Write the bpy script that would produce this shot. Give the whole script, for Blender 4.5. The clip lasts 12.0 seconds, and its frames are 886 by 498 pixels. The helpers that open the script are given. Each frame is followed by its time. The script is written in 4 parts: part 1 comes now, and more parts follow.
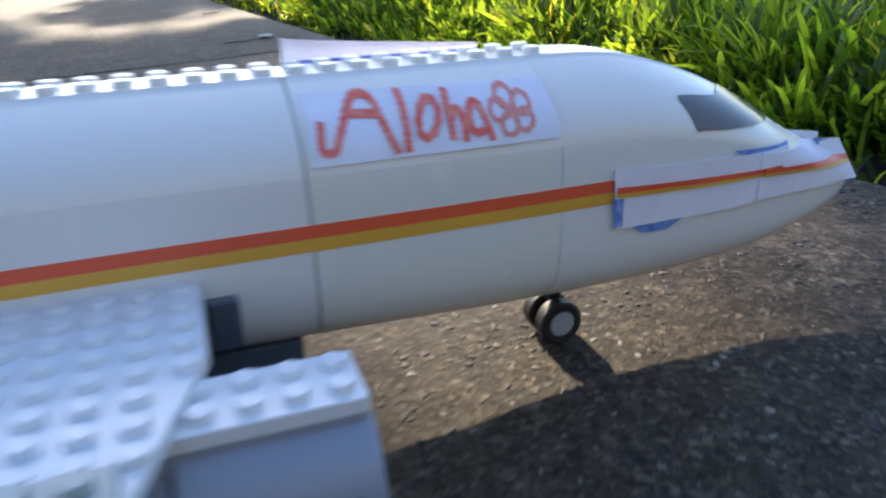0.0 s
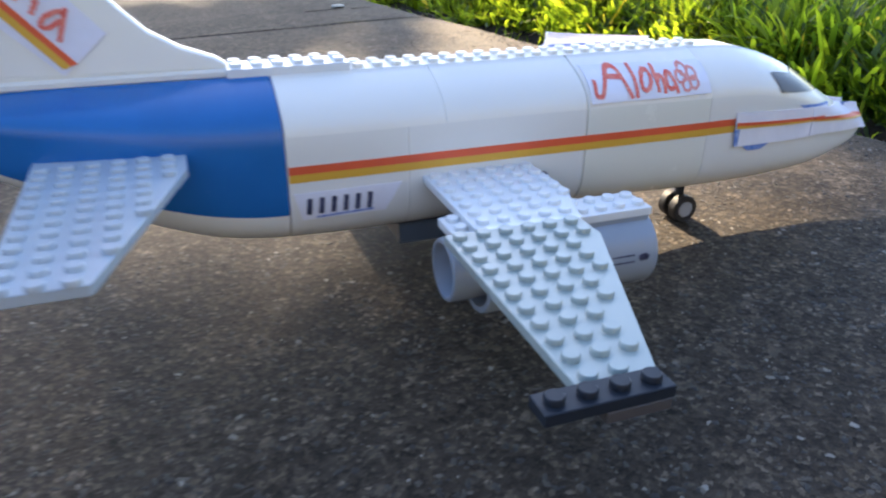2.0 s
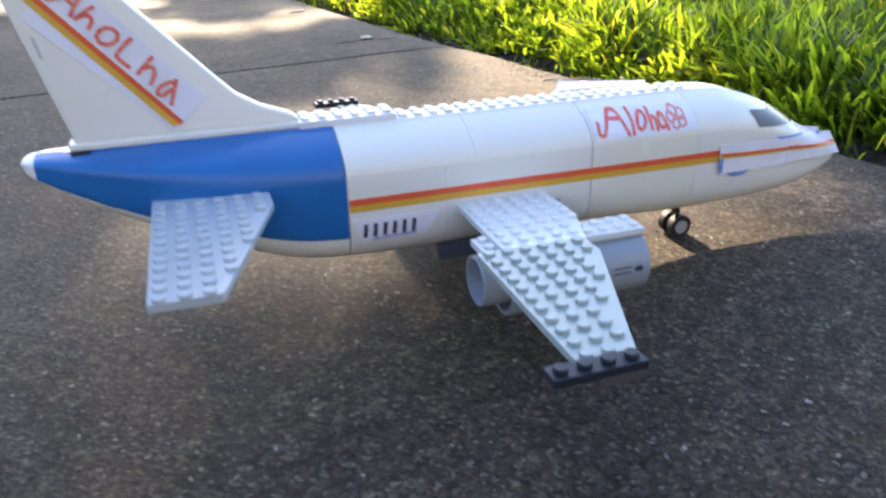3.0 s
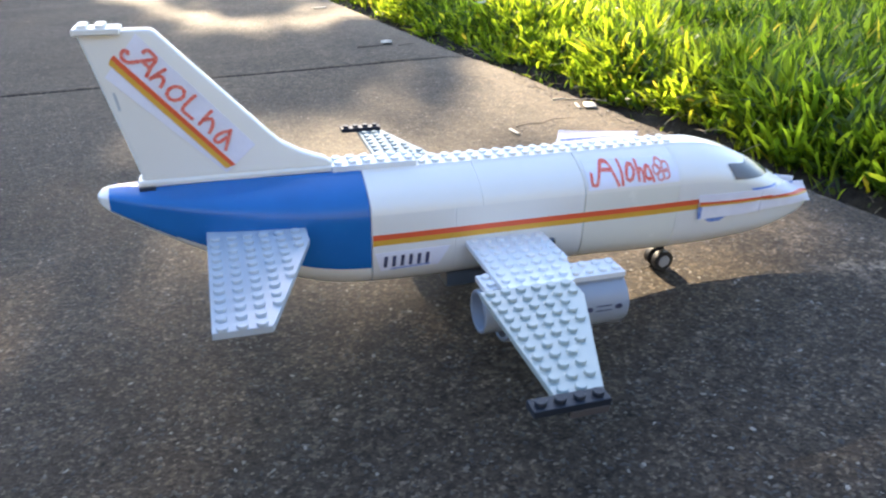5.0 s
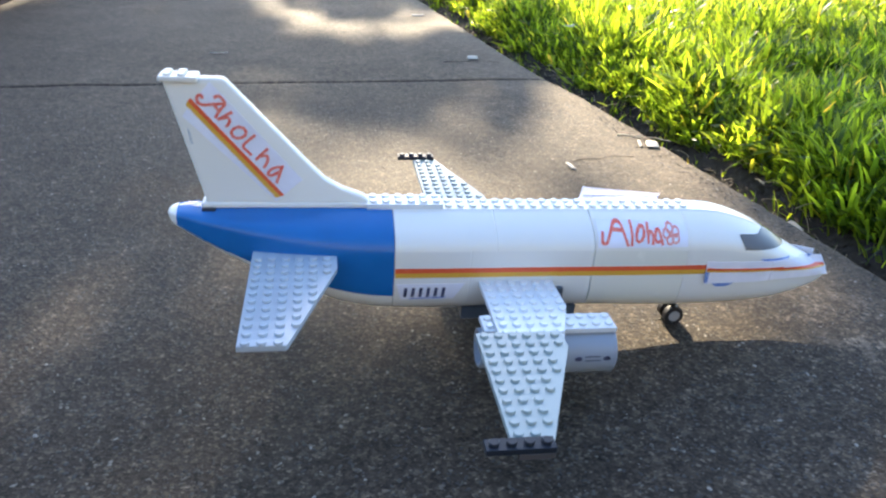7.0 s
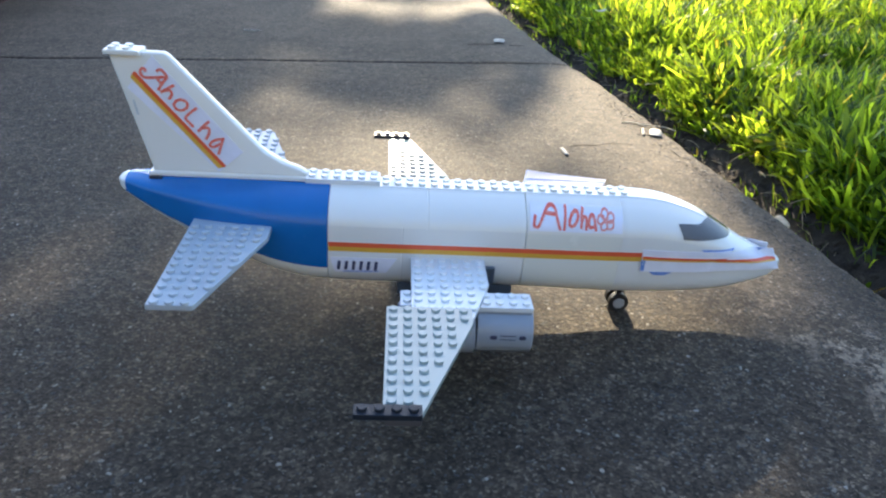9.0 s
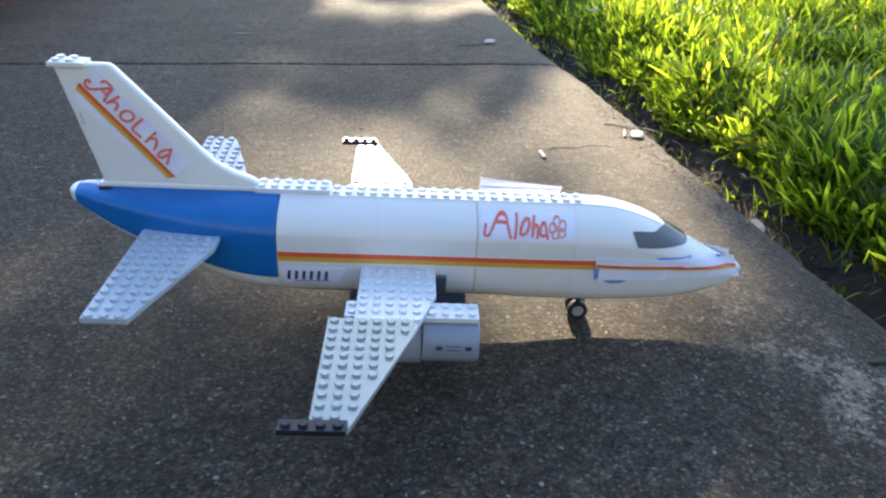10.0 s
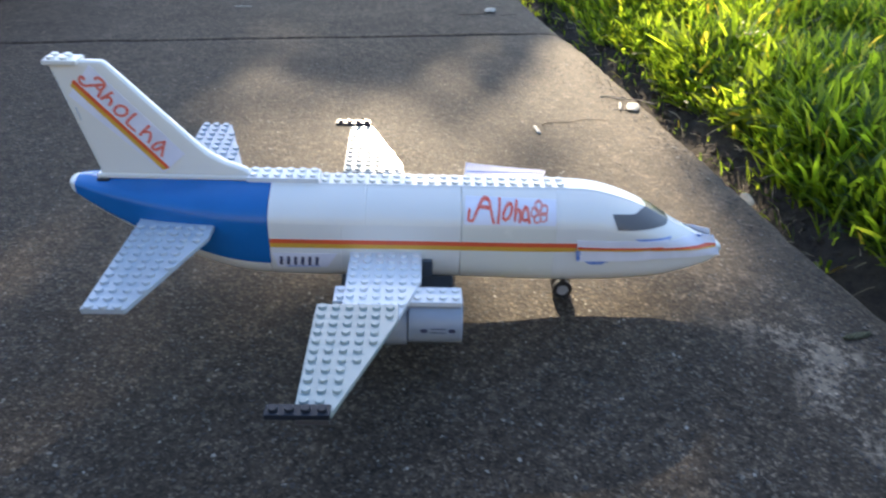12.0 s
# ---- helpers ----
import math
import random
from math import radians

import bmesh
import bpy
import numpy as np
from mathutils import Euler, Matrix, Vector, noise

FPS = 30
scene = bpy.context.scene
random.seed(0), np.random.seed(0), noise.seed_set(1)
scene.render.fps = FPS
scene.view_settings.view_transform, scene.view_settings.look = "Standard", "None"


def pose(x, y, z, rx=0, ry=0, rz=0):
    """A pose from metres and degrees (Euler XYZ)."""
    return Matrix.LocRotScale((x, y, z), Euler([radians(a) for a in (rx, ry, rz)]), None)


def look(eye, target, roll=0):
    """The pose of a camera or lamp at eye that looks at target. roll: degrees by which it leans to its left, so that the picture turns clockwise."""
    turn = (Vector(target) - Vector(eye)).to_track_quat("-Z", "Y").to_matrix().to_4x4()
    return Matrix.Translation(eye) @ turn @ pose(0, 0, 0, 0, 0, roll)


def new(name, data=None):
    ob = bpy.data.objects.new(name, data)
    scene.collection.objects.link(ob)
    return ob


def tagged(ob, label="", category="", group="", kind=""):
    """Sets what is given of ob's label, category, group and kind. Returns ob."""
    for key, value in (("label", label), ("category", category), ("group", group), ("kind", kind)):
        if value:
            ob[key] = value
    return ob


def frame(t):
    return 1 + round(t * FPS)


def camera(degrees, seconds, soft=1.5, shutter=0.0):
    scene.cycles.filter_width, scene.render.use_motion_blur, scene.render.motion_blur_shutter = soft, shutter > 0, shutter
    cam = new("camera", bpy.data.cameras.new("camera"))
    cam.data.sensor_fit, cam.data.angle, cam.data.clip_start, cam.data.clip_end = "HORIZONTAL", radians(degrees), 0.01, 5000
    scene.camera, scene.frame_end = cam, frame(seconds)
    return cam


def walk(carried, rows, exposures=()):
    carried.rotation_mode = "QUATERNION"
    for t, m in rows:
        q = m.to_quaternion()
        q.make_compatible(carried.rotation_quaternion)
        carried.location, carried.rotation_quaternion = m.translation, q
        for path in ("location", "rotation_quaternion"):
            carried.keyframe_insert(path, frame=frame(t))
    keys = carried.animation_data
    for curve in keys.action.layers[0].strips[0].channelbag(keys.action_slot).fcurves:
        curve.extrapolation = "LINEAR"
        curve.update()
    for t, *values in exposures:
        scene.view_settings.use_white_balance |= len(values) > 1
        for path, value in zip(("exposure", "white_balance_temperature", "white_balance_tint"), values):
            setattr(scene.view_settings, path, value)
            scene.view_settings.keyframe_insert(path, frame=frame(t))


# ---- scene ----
cam = camera(61.9, 12.0, 2.2, 0.8)
PATH = [
    (0, (0.1078, -0.1904, 0.1260), (0.6717, 1.5511, -0.6796), -3.82),
    (0.5, (0.0640, -0.2266, 0.1431), (0.6597, 1.4852, -0.7025), -1.79),
    (1, (0.0200, -0.2514, 0.1516), (0.6143, 1.4411, -0.7327), -1.00),
    (1.5, (-0.0114, -0.2799, 0.1575), (0.6172, 1.4079, -0.7120), -1.38),
    (2, (-0.0324, -0.2994, 0.1629), (0.5617, 1.3940, -0.7201), -1.71),
    (2.5, (-0.0465, -0.3234, 0.1836), (0.5080, 1.3720, -0.7212), -2.38),
    (3, (-0.0558, -0.3529, 0.1922), (0.4887, 1.3758, -0.6534), -3.30),
    (3.2, (-0.0622, -0.3458, 0.2034), (0.5007, 1.3726, -0.6511), -2.19),
    (4.8, (-0.069, -0.389, 0.238), (0.44, 1.328, -0.652), -1.5),
    (5, (-0.068, -0.391, 0.24), (0.451, 1.326, -0.645), -1.0),
    (5.5, (-0.055, -0.397, 0.251), (0.473, 1.315, -0.637), -1.0),
    (6, (-0.053, -0.399, 0.257), (0.417, 1.325, -0.641), 0.5),
    (6.5, (-0.054, -0.412, 0.257), (0.347, 1.31, -0.678), 1.7),
    (7, (-0.035, -0.432, 0.286), (0.252, 1.331, -0.614), 2.0),
    (7.2, (-0.028, -0.438, 0.288), (0.236, 1.329, -0.612), 1.1),
    (8.8, (0.044, -0.453, 0.292), (0.156, 1.305, -0.654), 2.3),
    (9, (0.048, -0.454, 0.291), (0.159, 1.306, -0.654), 2.1),
    (9.5, (0.066, -0.452, 0.298), (0.15, 1.309, -0.647), 1.5),
    (10, (0.09, -0.449, 0.297), (0.16, 1.308, -0.654), 1.2),
    (10.5, (0.102, -0.445, 0.309), (0.136, 1.329, -0.615), 0.2),
    (11, (0.106, -0.452, 0.308), (0.138, 1.305, -0.646), 0.0),
    (11.5, (0.103, -0.455, 0.315), (0.101, 1.277, -0.685), -0.4),
    (12, (0.108, -0.457, 0.319), (0.141, 1.25, -0.723), -0.1),
]
walk(cam, [(t, look(eye, target, roll)) for t, eye, target, roll in PATH],
     [(0.0, 1.60, 5610, 12), (0.5, 1.52, 5560, 12), (1.0, 1.66, 5560, 12), (1.5, 1.91, 5810, 13), (2.5, 2.36, 6300, 15), (3.2, 2.38, 6300, 15),
      (5.5, 2.37, 6100, 12), (7.2, 2.29, 5900, 10), (9.0, 2.09, 5800, 8), (10.0, 2.01, 5800, 9), (12.0, 1.95, 5900, 11)])

# ---- world, sun and exposure ----
SUN_EL, SUN_AZ = 28.0, -1.5          # degrees above the horizon; degrees from +y towards +x
TO_SUN = Vector((math.sin(radians(SUN_AZ)) * math.cos(radians(SUN_EL)),
                 math.cos(radians(SUN_AZ)) * math.cos(radians(SUN_EL)), math.sin(radians(SUN_EL))))
world = bpy.data.worlds.new("sky")
scene.world = world
world.use_nodes = True
wn = world.node_tree.nodes
sky = wn.new("ShaderNodeTexSky")
sky.sky_type, sky.sun_disc = "NISHITA", False
sky.sun_elevation, sky.sun_rotation = radians(SUN_EL), radians(SUN_AZ)
sky.air_density, sky.dust_density, sky.ozone_density = 1.0, 0.8, 1.0
wn["Background"].inputs["Strength"].default_value = 0.112
world.node_tree.links.new(sky.outputs[0], wn["Background"].inputs["Color"])
sun = new("sun", bpy.data.lights.new("sun", "SUN"))
sun.data.energy, sun.data.angle, sun.data.color = 5.0, radians(0.55), (1.0, 0.785, 0.50)
sun.matrix_world = look(TO_SUN * 20, (0, 0, 0))


# ---- materials ----
def nodes_of(name):
    m = bpy.data.materials.new(name)
    m.use_nodes = True
    t = m.node_tree
    return m, t, t.nodes["Principled BSDF"]


def link(t, a, b):
    t.links.new(a, b)


def noise_tex(t, scale, detail=4.0, rough=0.55, coord="Object"):
    c = t.nodes.new("ShaderNodeTexCoord")
    n = t.nodes.new("ShaderNodeTexNoise")
    n.inputs["Scale"].default_value, n.inputs["Detail"].default_value = scale, detail
    n.inputs["Roughness"].default_value = rough
    link(t, c.outputs[coord], n.inputs["Vector"])
    return n


def ramp(t, fac, stops):
    r = t.nodes.new("ShaderNodeValToRGB")
    while len(r.color_ramp.elements) < len(stops):
        r.color_ramp.elements.new(0.5)
    for e, (p, c) in zip(r.color_ramp.elements, stops):
        e.position, e.color = p, (*c, 1)
    link(t, fac, r.inputs["Fac"])
    return r.outputs["Color"]


def mix(t, fac, a, b, blend="MIX"):
    m = t.nodes.new("ShaderNodeMix")
    m.data_type, m.blend_type = "RGBA", blend
    for socket, value in ((m.inputs[0], fac), (m.inputs[6], a), (m.inputs[7], b)):
        if hasattr(value, "is_linked"):
            link(t, value, socket)
        elif isinstance(value, (int, float)):
            socket.default_value = value
        else:
            socket.default_value = (*value, 1)
    return m.outputs[2]


def bump(t, height, strength, distance, normal=None):
    b = t.nodes.new("ShaderNodeBump")
    b.inputs["Strength"].default_value, b.inputs["Distance"].default_value = strength, distance
    link(t, height, b.inputs["Height"])
    if normal is not None:
        link(t, normal, b.inputs["Normal"])
    return b.outputs["Normal"]


def plastic(name, colour, rough=0.28, dirt=0.12, dust=(0.45, 0.42, 0.36)):
    """Moulded toy plastic: slight yellowing, finger grease in the gloss, fine scuffs."""
    m, t, p = nodes_of(name)
    big = noise_tex(t, 28, 3)
    fine = noise_tex(t, 420, 5, 0.7)
    tone = ramp(t, big.outputs["Fac"], [(0.3, tuple(c * (1 - dirt) for c in colour)), (0.7, colour)])
    specks = ramp(t, fine.outputs["Fac"], [(0.62, (0, 0, 0)), (0.8, (1, 1, 1))])
    amount = t.nodes.new("ShaderNodeMath")
    amount.operation = "MULTIPLY"
    amount.inputs[1].default_value = dirt
    link(t, specks, amount.inputs[0])
    link(t, mix(t, amount.outputs[0], tone, dust), p.inputs["Base Color"])
    link(t, ramp(t, noise_tex(t, 90, 6, 0.65).outputs["Fac"], [(0.25, (rough * 0.96,) * 3), (0.8, (rough * 1.1,) * 3)]), p.inputs["Roughness"])
    p.inputs["IOR"].default_value = 1.52
    link(t, bump(t, fine.outputs["Fac"], 0.03, 0.0002), p.inputs["Normal"])
    return m


def paper(name, colour, thin):
    """Thin paper that lets some light through."""
    m, t, p = nodes_of(name)
    n = noise_tex(t, 60, 4)
    link(t, ramp(t, n.outputs["Fac"], [(0.3, tuple(c * 0.9 for c in colour)), (0.7, colour)]), p.inputs["Base Color"])
    p.inputs["Roughness"].default_value = 0.75
    link(t, bump(t, n.outputs["Fac"], 0.4, 0.002), p.inputs["Normal"])
    tr = t.nodes.new("ShaderNodeBsdfTranslucent")
    tr.inputs["Color"].default_value = (*colour, 1)
    s = t.nodes.new("ShaderNodeMixShader")
    s.inputs[0].default_value = thin
    link(t, p.outputs[0], s.inputs[1])
    link(t, tr.outputs[0], s.inputs[2])
    link(t, s.outputs[0], t.nodes["Material Output"].inputs["Surface"])
    return m


def ink(name, colour, pale):
    """Marker ink, streaky where the pen ran dry."""
    m, t, p = nodes_of(name)
    n = noise_tex(t, 380, 3)
    link(t, ramp(t, n.outputs["Fac"], [(0.35, colour), (0.75, pale)]), p.inputs["Base Color"])
    p.inputs["Roughness"].default_value = 0.6
    return m


WHITE = plastic("white_plastic", (0.82, 0.805, 0.745), 0.24, 0.006)
PANEL = plastic("white_panel_plastic", (0.775, 0.77, 0.73), 0.24, 0.006)
CREAM_PANEL = plastic("yellowed_white_plastic", (0.77, 0.765, 0.685), 0.26, 0.008)
FIN_WHITE = plastic("cream_white_plastic", (0.80, 0.785, 0.715), 0.3, 0.015)
PALE_GREY = plastic("pale_grey_plastic", (0.355, 0.405, 0.38), 0.22, 0.06)
TAIL_GREY = plastic("pale_bluish_grey_plastic", (0.45, 0.50, 0.54), 0.24, 0.08)
ENGINE_GREY = plastic("light_bluish_grey_plastic", (0.33, 0.38, 0.45), 0.3, 0.10)
WING_WHITE = plastic("off_white_plate_plastic", (0.78, 0.80, 0.80), 0.22, 0.05)
DARK_GREY = plastic("dark_grey_plastic", (0.032, 0.04, 0.055), 0.2, 0.06)
TIP_GREY = plastic("matt_dark_grey_plastic", (0.02, 0.025, 0.034), 0.34, 0.06)
TIP_GREY.node_tree.nodes["Principled BSDF"].inputs["Specular IOR Level"].default_value = 0.18
MID_GREY = plastic("dark_bluish_grey_plastic", (0.085, 0.105, 0.13), 0.32, 0.15)
BLUE = plastic("blue_plastic", (0.017, 0.152, 0.455), 0.22, 0.15, (0.2, 0.3, 0.5))
BLACK = plastic("black_rubber", (0.018, 0.018, 0.02), 0.55, 0.3, (0.2, 0.18, 0.15))
SMOKE = plastic("smoked_windscreen_plastic", (0.15, 0.147, 0.147), 0.14, 0.15)
SMOKE.node_tree.nodes["Principled BSDF"].inputs["Specular IOR Level"].default_value = 0.25
DULL_BROWN = plastic("dull_brown_grey_plastic", (0.075, 0.068, 0.068), 0.4, 0.1)
HUB_GREY = plastic("grey_hub_plastic", (0.38, 0.4, 0.42), 0.35, 0.2)
RED = ink("red_marker", (0.75, 0.11, 0.075), (0.84, 0.33, 0.25))
PALE_RED = ink("pale_red_marker", (0.75, 0.22, 0.17), (0.78, 0.4, 0.36))
ORANGE_RED = plastic("red_stripe_film", (0.78, 0.12, 0.045), 0.35, 0.1)
YELLOW = plastic("yellow_stripe_film", (0.74, 0.42, 0.05), 0.35, 0.1)
NAVY = ink("black_marker", (0.02, 0.025, 0.06), (0.1, 0.11, 0.2))
PAPER = paper("white_paper", (0.83, 0.835, 0.92), 0.0)
THIN_PAPER = paper("thin_white_paper", (0.88, 0.86, 0.92), 0.6)
PAPER_BLUE = ink("blue_marker_edge", (0.08, 0.19, 0.55), (0.34, 0.44, 0.74))


def concrete(name, shade):
    """Old exposed-aggregate concrete: brown sand, grey and white chips, stains."""
    m, t, p = nodes_of(name)
    c = t.nodes.new("ShaderNodeTexCoord")

    # grains with uneven, rounded outlines
    bend = noise_tex(t, 620, 2, 0.6)
    small = t.nodes.new("ShaderNodeVectorMath")
    small.operation = "SCALE"
    small.inputs["Scale"].default_value = 0.0026
    link(t, bend.outputs["Color"], small.inputs[0])
    bent = t.nodes.new("ShaderNodeVectorMath")
    bent.operation = "ADD"
    link(t, c.outputs["Object"], bent.inputs[0])
    link(t, small.outputs[0], bent.inputs[1])

    def cells(scale):
        v = t.nodes.new("ShaderNodeTexVoronoi")
        v.inputs["Scale"].default_value = scale
        link(t, bent.outputs[0], v.inputs["Vector"])
        return v
    v1, v2 = cells(560), cells(250)
    sep = t.nodes.new("ShaderNodeSeparateColor")
    link(t, v1.outputs["Color"], sep.inputs[0])
    chips = ramp(t, sep.outputs[0], [(0.0, (0.04, 0.038, 0.035)), (0.35, (0.075, 0.070, 0.063)), (0.62, (0.115, 0.105, 0.092)),
                                     (0.8, (0.165, 0.146, 0.118)), (0.93, (0.25, 0.23, 0.195)), (1.0, (0.46, 0.44, 0.41))])
    sep2 = t.nodes.new("ShaderNodeSeparateColor")
    link(t, v2.outputs["Color"], sep2.inputs[0])
    big = ramp(t, sep2.outputs[0], [(0.0, (0.06, 0.056, 0.051)), (0.6, (0.11, 0.101, 0.088)), (0.9, (0.15, 0.138, 0.12)), (1.0, (0.34, 0.33, 0.31))])
    col = mix(t, 0.35, chips, big)
    stain = ramp(t, noise_tex(t, 5.5, 5, 0.6).outputs["Fac"], [(0.3, (0.68, 0.66, 0.64)), (0.55, (1, 1, 1)), (0.75, (1.2, 1.18, 1.15))])
    col = mix(t, 1.0, col, stain, "MULTIPLY")
    mottle = ramp(t, noise_tex(t, 70, 6, 0.7).outputs["Fac"], [(0.34, (0.62, 0.62, 0.62)), (0.5, (0.97, 0.97, 0.97)), (0.66, (1.4, 1.4, 1.39))])
    col = mix(t, 1.0, col, mottle, "MULTIPLY")
    pits = ramp(t, noise_tex(t, 210, 3, 0.6).outputs["Fac"], [(0.33, (0.55, 0.55, 0.55)), (0.46, (1, 1, 1)), (0.68, (1.22, 1.22, 1.22))])
    col = mix(t, 1.0, col, pits, "MULTIPLY")
    worn = ramp(t, noise_tex(t, 11, 7, 0.75).outputs["Fac"], [(0.56, (0, 0, 0)), (0.7, (0.32, 0.32, 0.32))])
    col = mix(t, worn, col, (0.24, 0.235, 0.225))
    # paler, smoother cement along the rim beside the lawn
    pos = t.nodes.new("ShaderNodeSeparateXYZ")
    link(t, c.outputs["Object"], pos.inputs[0])
    slant = t.nodes.new("ShaderNodeMath")
    slant.operation = "MULTIPLY_ADD"
    slant.inputs[1].default_value = 0.16
    link(t, pos.outputs[1], slant.inputs[0])
    link(t, pos.outputs[0], slant.inputs[2])
    wob = t.nodes.new("ShaderNodeMath")
    wob.operation = "MULTIPLY_ADD"
    wob.inputs[1].default_value = 0.16
    link(t, noise_tex(t, 16, 6, 0.7).outputs["Fac"], wob.inputs[0])
    link(t, slant.outputs[0], wob.inputs[2])
    rim = t.nodes.new("ShaderNodeMapRange")
    rim.interpolation_type = "SMOOTHSTEP"
    rim.inputs["From Min"].default_value, rim.inputs["From Max"].default_value = 0.36, 0.50
    rim.inputs["To Max"].default_value = 0.68
    link(t, wob.outputs[0], rim.inputs["Value"])
    ahead = t.nodes.new("ShaderNodeMapRange")
    ahead.inputs["From Min"].default_value, ahead.inputs["From Max"].default_value = 0.02, 0.2
    ahead.inputs["To Min"].default_value = 0.3
    link(t, pos.outputs[1], ahead.inputs["Value"])
    rim_pale = t.nodes.new("ShaderNodeMath")
    rim_pale.operation = "MULTIPLY"
    link(t, rim.outputs[0], rim_pale.inputs[0])
    link(t, ahead.outputs[0], rim_pale.inputs[1])
    col = mix(t, rim_pale.outputs[0], col, mix(t, 0.5, mix(t, 1.0, col, (2.2, 2.15, 2.0), "MULTIPLY"), (0.33, 0.31, 0.275)))
    # pale scuffs drawn along the path near that rim
    stretch = t.nodes.new("ShaderNodeMapping")
    stretch.inputs["Scale"].default_value = (2.0, 1.3, 1.0)
    stretch.inputs["Rotation"].default_value = (0, 0, 0.25)
    link(t, c.outputs["Object"], stretch.inputs["Vector"])
    streak = t.nodes.new("ShaderNodeTexNoise")
    streak.inputs["Scale"].default_value, streak.inputs["Detail"].default_value, streak.inputs["Roughness"].default_value = 17.0, 9.0, 0.75
    link(t, stretch.outputs[0], streak.inputs["Vector"])
    crumb = t.nodes.new("ShaderNodeMath")
    crumb.operation = "MULTIPLY_ADD"
    crumb.inputs[1].default_value = 0.55
    link(t, noise_tex(t, 190, 5, 0.7).outputs["Fac"], crumb.inputs[0])
    lowered = t.nodes.new("ShaderNodeMath")
    lowered.operation = "SUBTRACT"
    lowered.inputs[1].default_value = 0.275
    link(t, streak.outputs["Fac"], lowered.inputs[0])
    link(t, lowered.outputs[0], crumb.inputs[2])
    # they keep to one band a hand's width in from the rim
    across = t.nodes.new("ShaderNodeMath")
    across.operation = "MULTIPLY_ADD"
    across.inputs[1].default_value = 0.27
    link(t, pos.outputs[1], across.inputs[0])
    link(t, pos.outputs[0], across.inputs[2])
    waver = t.nodes.new("ShaderNodeMath")
    waver.operation = "MULTIPLY_ADD"
    waver.inputs[1].default_value = 0.07
    link(t, noise_tex(t, 21, 4, 0.65).outputs["Fac"], waver.inputs[0])
    link(t, across.outputs[0], waver.inputs[2])
    offset = t.nodes.new("ShaderNodeMath")
    offset.operation = "SUBTRACT"
    offset.inputs[1].default_value = 0.378
    link(t, waver.outputs[0], offset.inputs[0])
    band = t.nodes.new("ShaderNodeMath")
    band.operation = "ABSOLUTE"
    link(t, offset.outputs[0], band.inputs[0])
    near_rim = t.nodes.new("ShaderNodeMapRange")
    near_rim.inputs["From Min"].default_value, near_rim.inputs["From Max"].default_value = 0.052, 0.012
    near_rim.interpolation_type = "SMOOTHSTEP"
    link(t, band.outputs[0], near_rim.inputs["Value"])
    scuff = t.nodes.new("ShaderNodeMath")
    scuff.operation = "MULTIPLY"
    link(t, ramp(t, crumb.outputs[0], [(0.5, (0, 0, 0)), (0.57, (1, 1, 1))]), scuff.inputs[0])
    fade = t.nodes.new("ShaderNodeMapRange")
    fade.inputs["From Min"].default_value, fade.inputs["From Max"].default_value = -0.05, 0.04
    fade.inputs["To Min"].default_value, fade.inputs["To Max"].default_value = 0.85, 0.12
    link(t, pos.outputs[1], fade.inputs["Value"])
    amount = t.nodes.new("ShaderNodeMath")
    amount.operation = "MULTIPLY"
    link(t, near_rim.outputs[0], amount.inputs[0])
    link(t, fade.outputs[0], amount.inputs[1])
    link(t, amount.outputs[0], scuff.inputs[1])
    pale = mix(t, 0.35, mix(t, 1.0, col, (3.0, 3.0, 2.95), "MULTIPLY"), (0.85, 0.84, 0.80))
    col = mix(t, scuff.outputs[0], col, pale)
    col = mix(t, 1.0, col, (shade * 1.16, shade, shade * 0.81), "MULTIPLY")
    link(t, col, p.inputs["Base Color"])
    p.inputs["Roughness"].default_value = 0.8
    p.inputs["Specular IOR Level"].default_value = 0.2
    n = noise_tex(t, 900, 3, 0.7)
    b1 = bump(t, v1.outputs["Distance"], 0.32, 0.0009)
    b2 = bump(t, v2.outputs["Distance"], 0.3, 0.0013, b1)
    link(t, bump(t, n.outputs["Fac"], 0.4, 0.0006, b2), p.inputs["Normal"])
    return m


def earth(name, dark, light, scale=30):
    m, t, p = nodes_of(name)
    n = noise_tex(t, scale, 8, 0.7)
    link(t, ramp(t, n.outputs["Fac"], [(0.3, dark), (0.7, light)]), p.inputs["Base Color"])
    p.inputs["Roughness"].default_value = 0.95
    link(t, bump(t, n.outputs["Fac"], 1.0, 0.01), p.inputs["Normal"])
    return m


def leafy(name, dark, light, sheen=0.45, thin=0.5):
    """Leaf blades that let light through, each with its own green."""
    m, t, p = nodes_of(name)
    g = t.nodes.new("ShaderNodeNewGeometry")
    col = ramp(t, g.outputs["Random Per Island"], [(0.0, tuple(v * 0.6 for v in dark)), (0.3, dark), (0.8, light), (0.97, light), (1.0, (0.30, 0.27, 0.08))])
    link(t, col, p.inputs["Base Color"])
    p.inputs["Roughness"].default_value = sheen
    p.inputs["Specular IOR Level"].default_value = 0.75
    tr = t.nodes.new("ShaderNodeBsdfTranslucent")
    link(t, mix(t, 1.0, col, (5.4, 4.1, 1.0), "MULTIPLY"), tr.inputs["Color"])
    s = t.nodes.new("ShaderNodeMixShader")
    s.inputs[0].default_value = thin
    link(t, p.outputs[0], s.inputs[1])
    link(t, tr.outputs[0], s.inputs[2])
    link(t, s.outputs[0], t.nodes["Material Output"].inputs["Surface"])
    return m


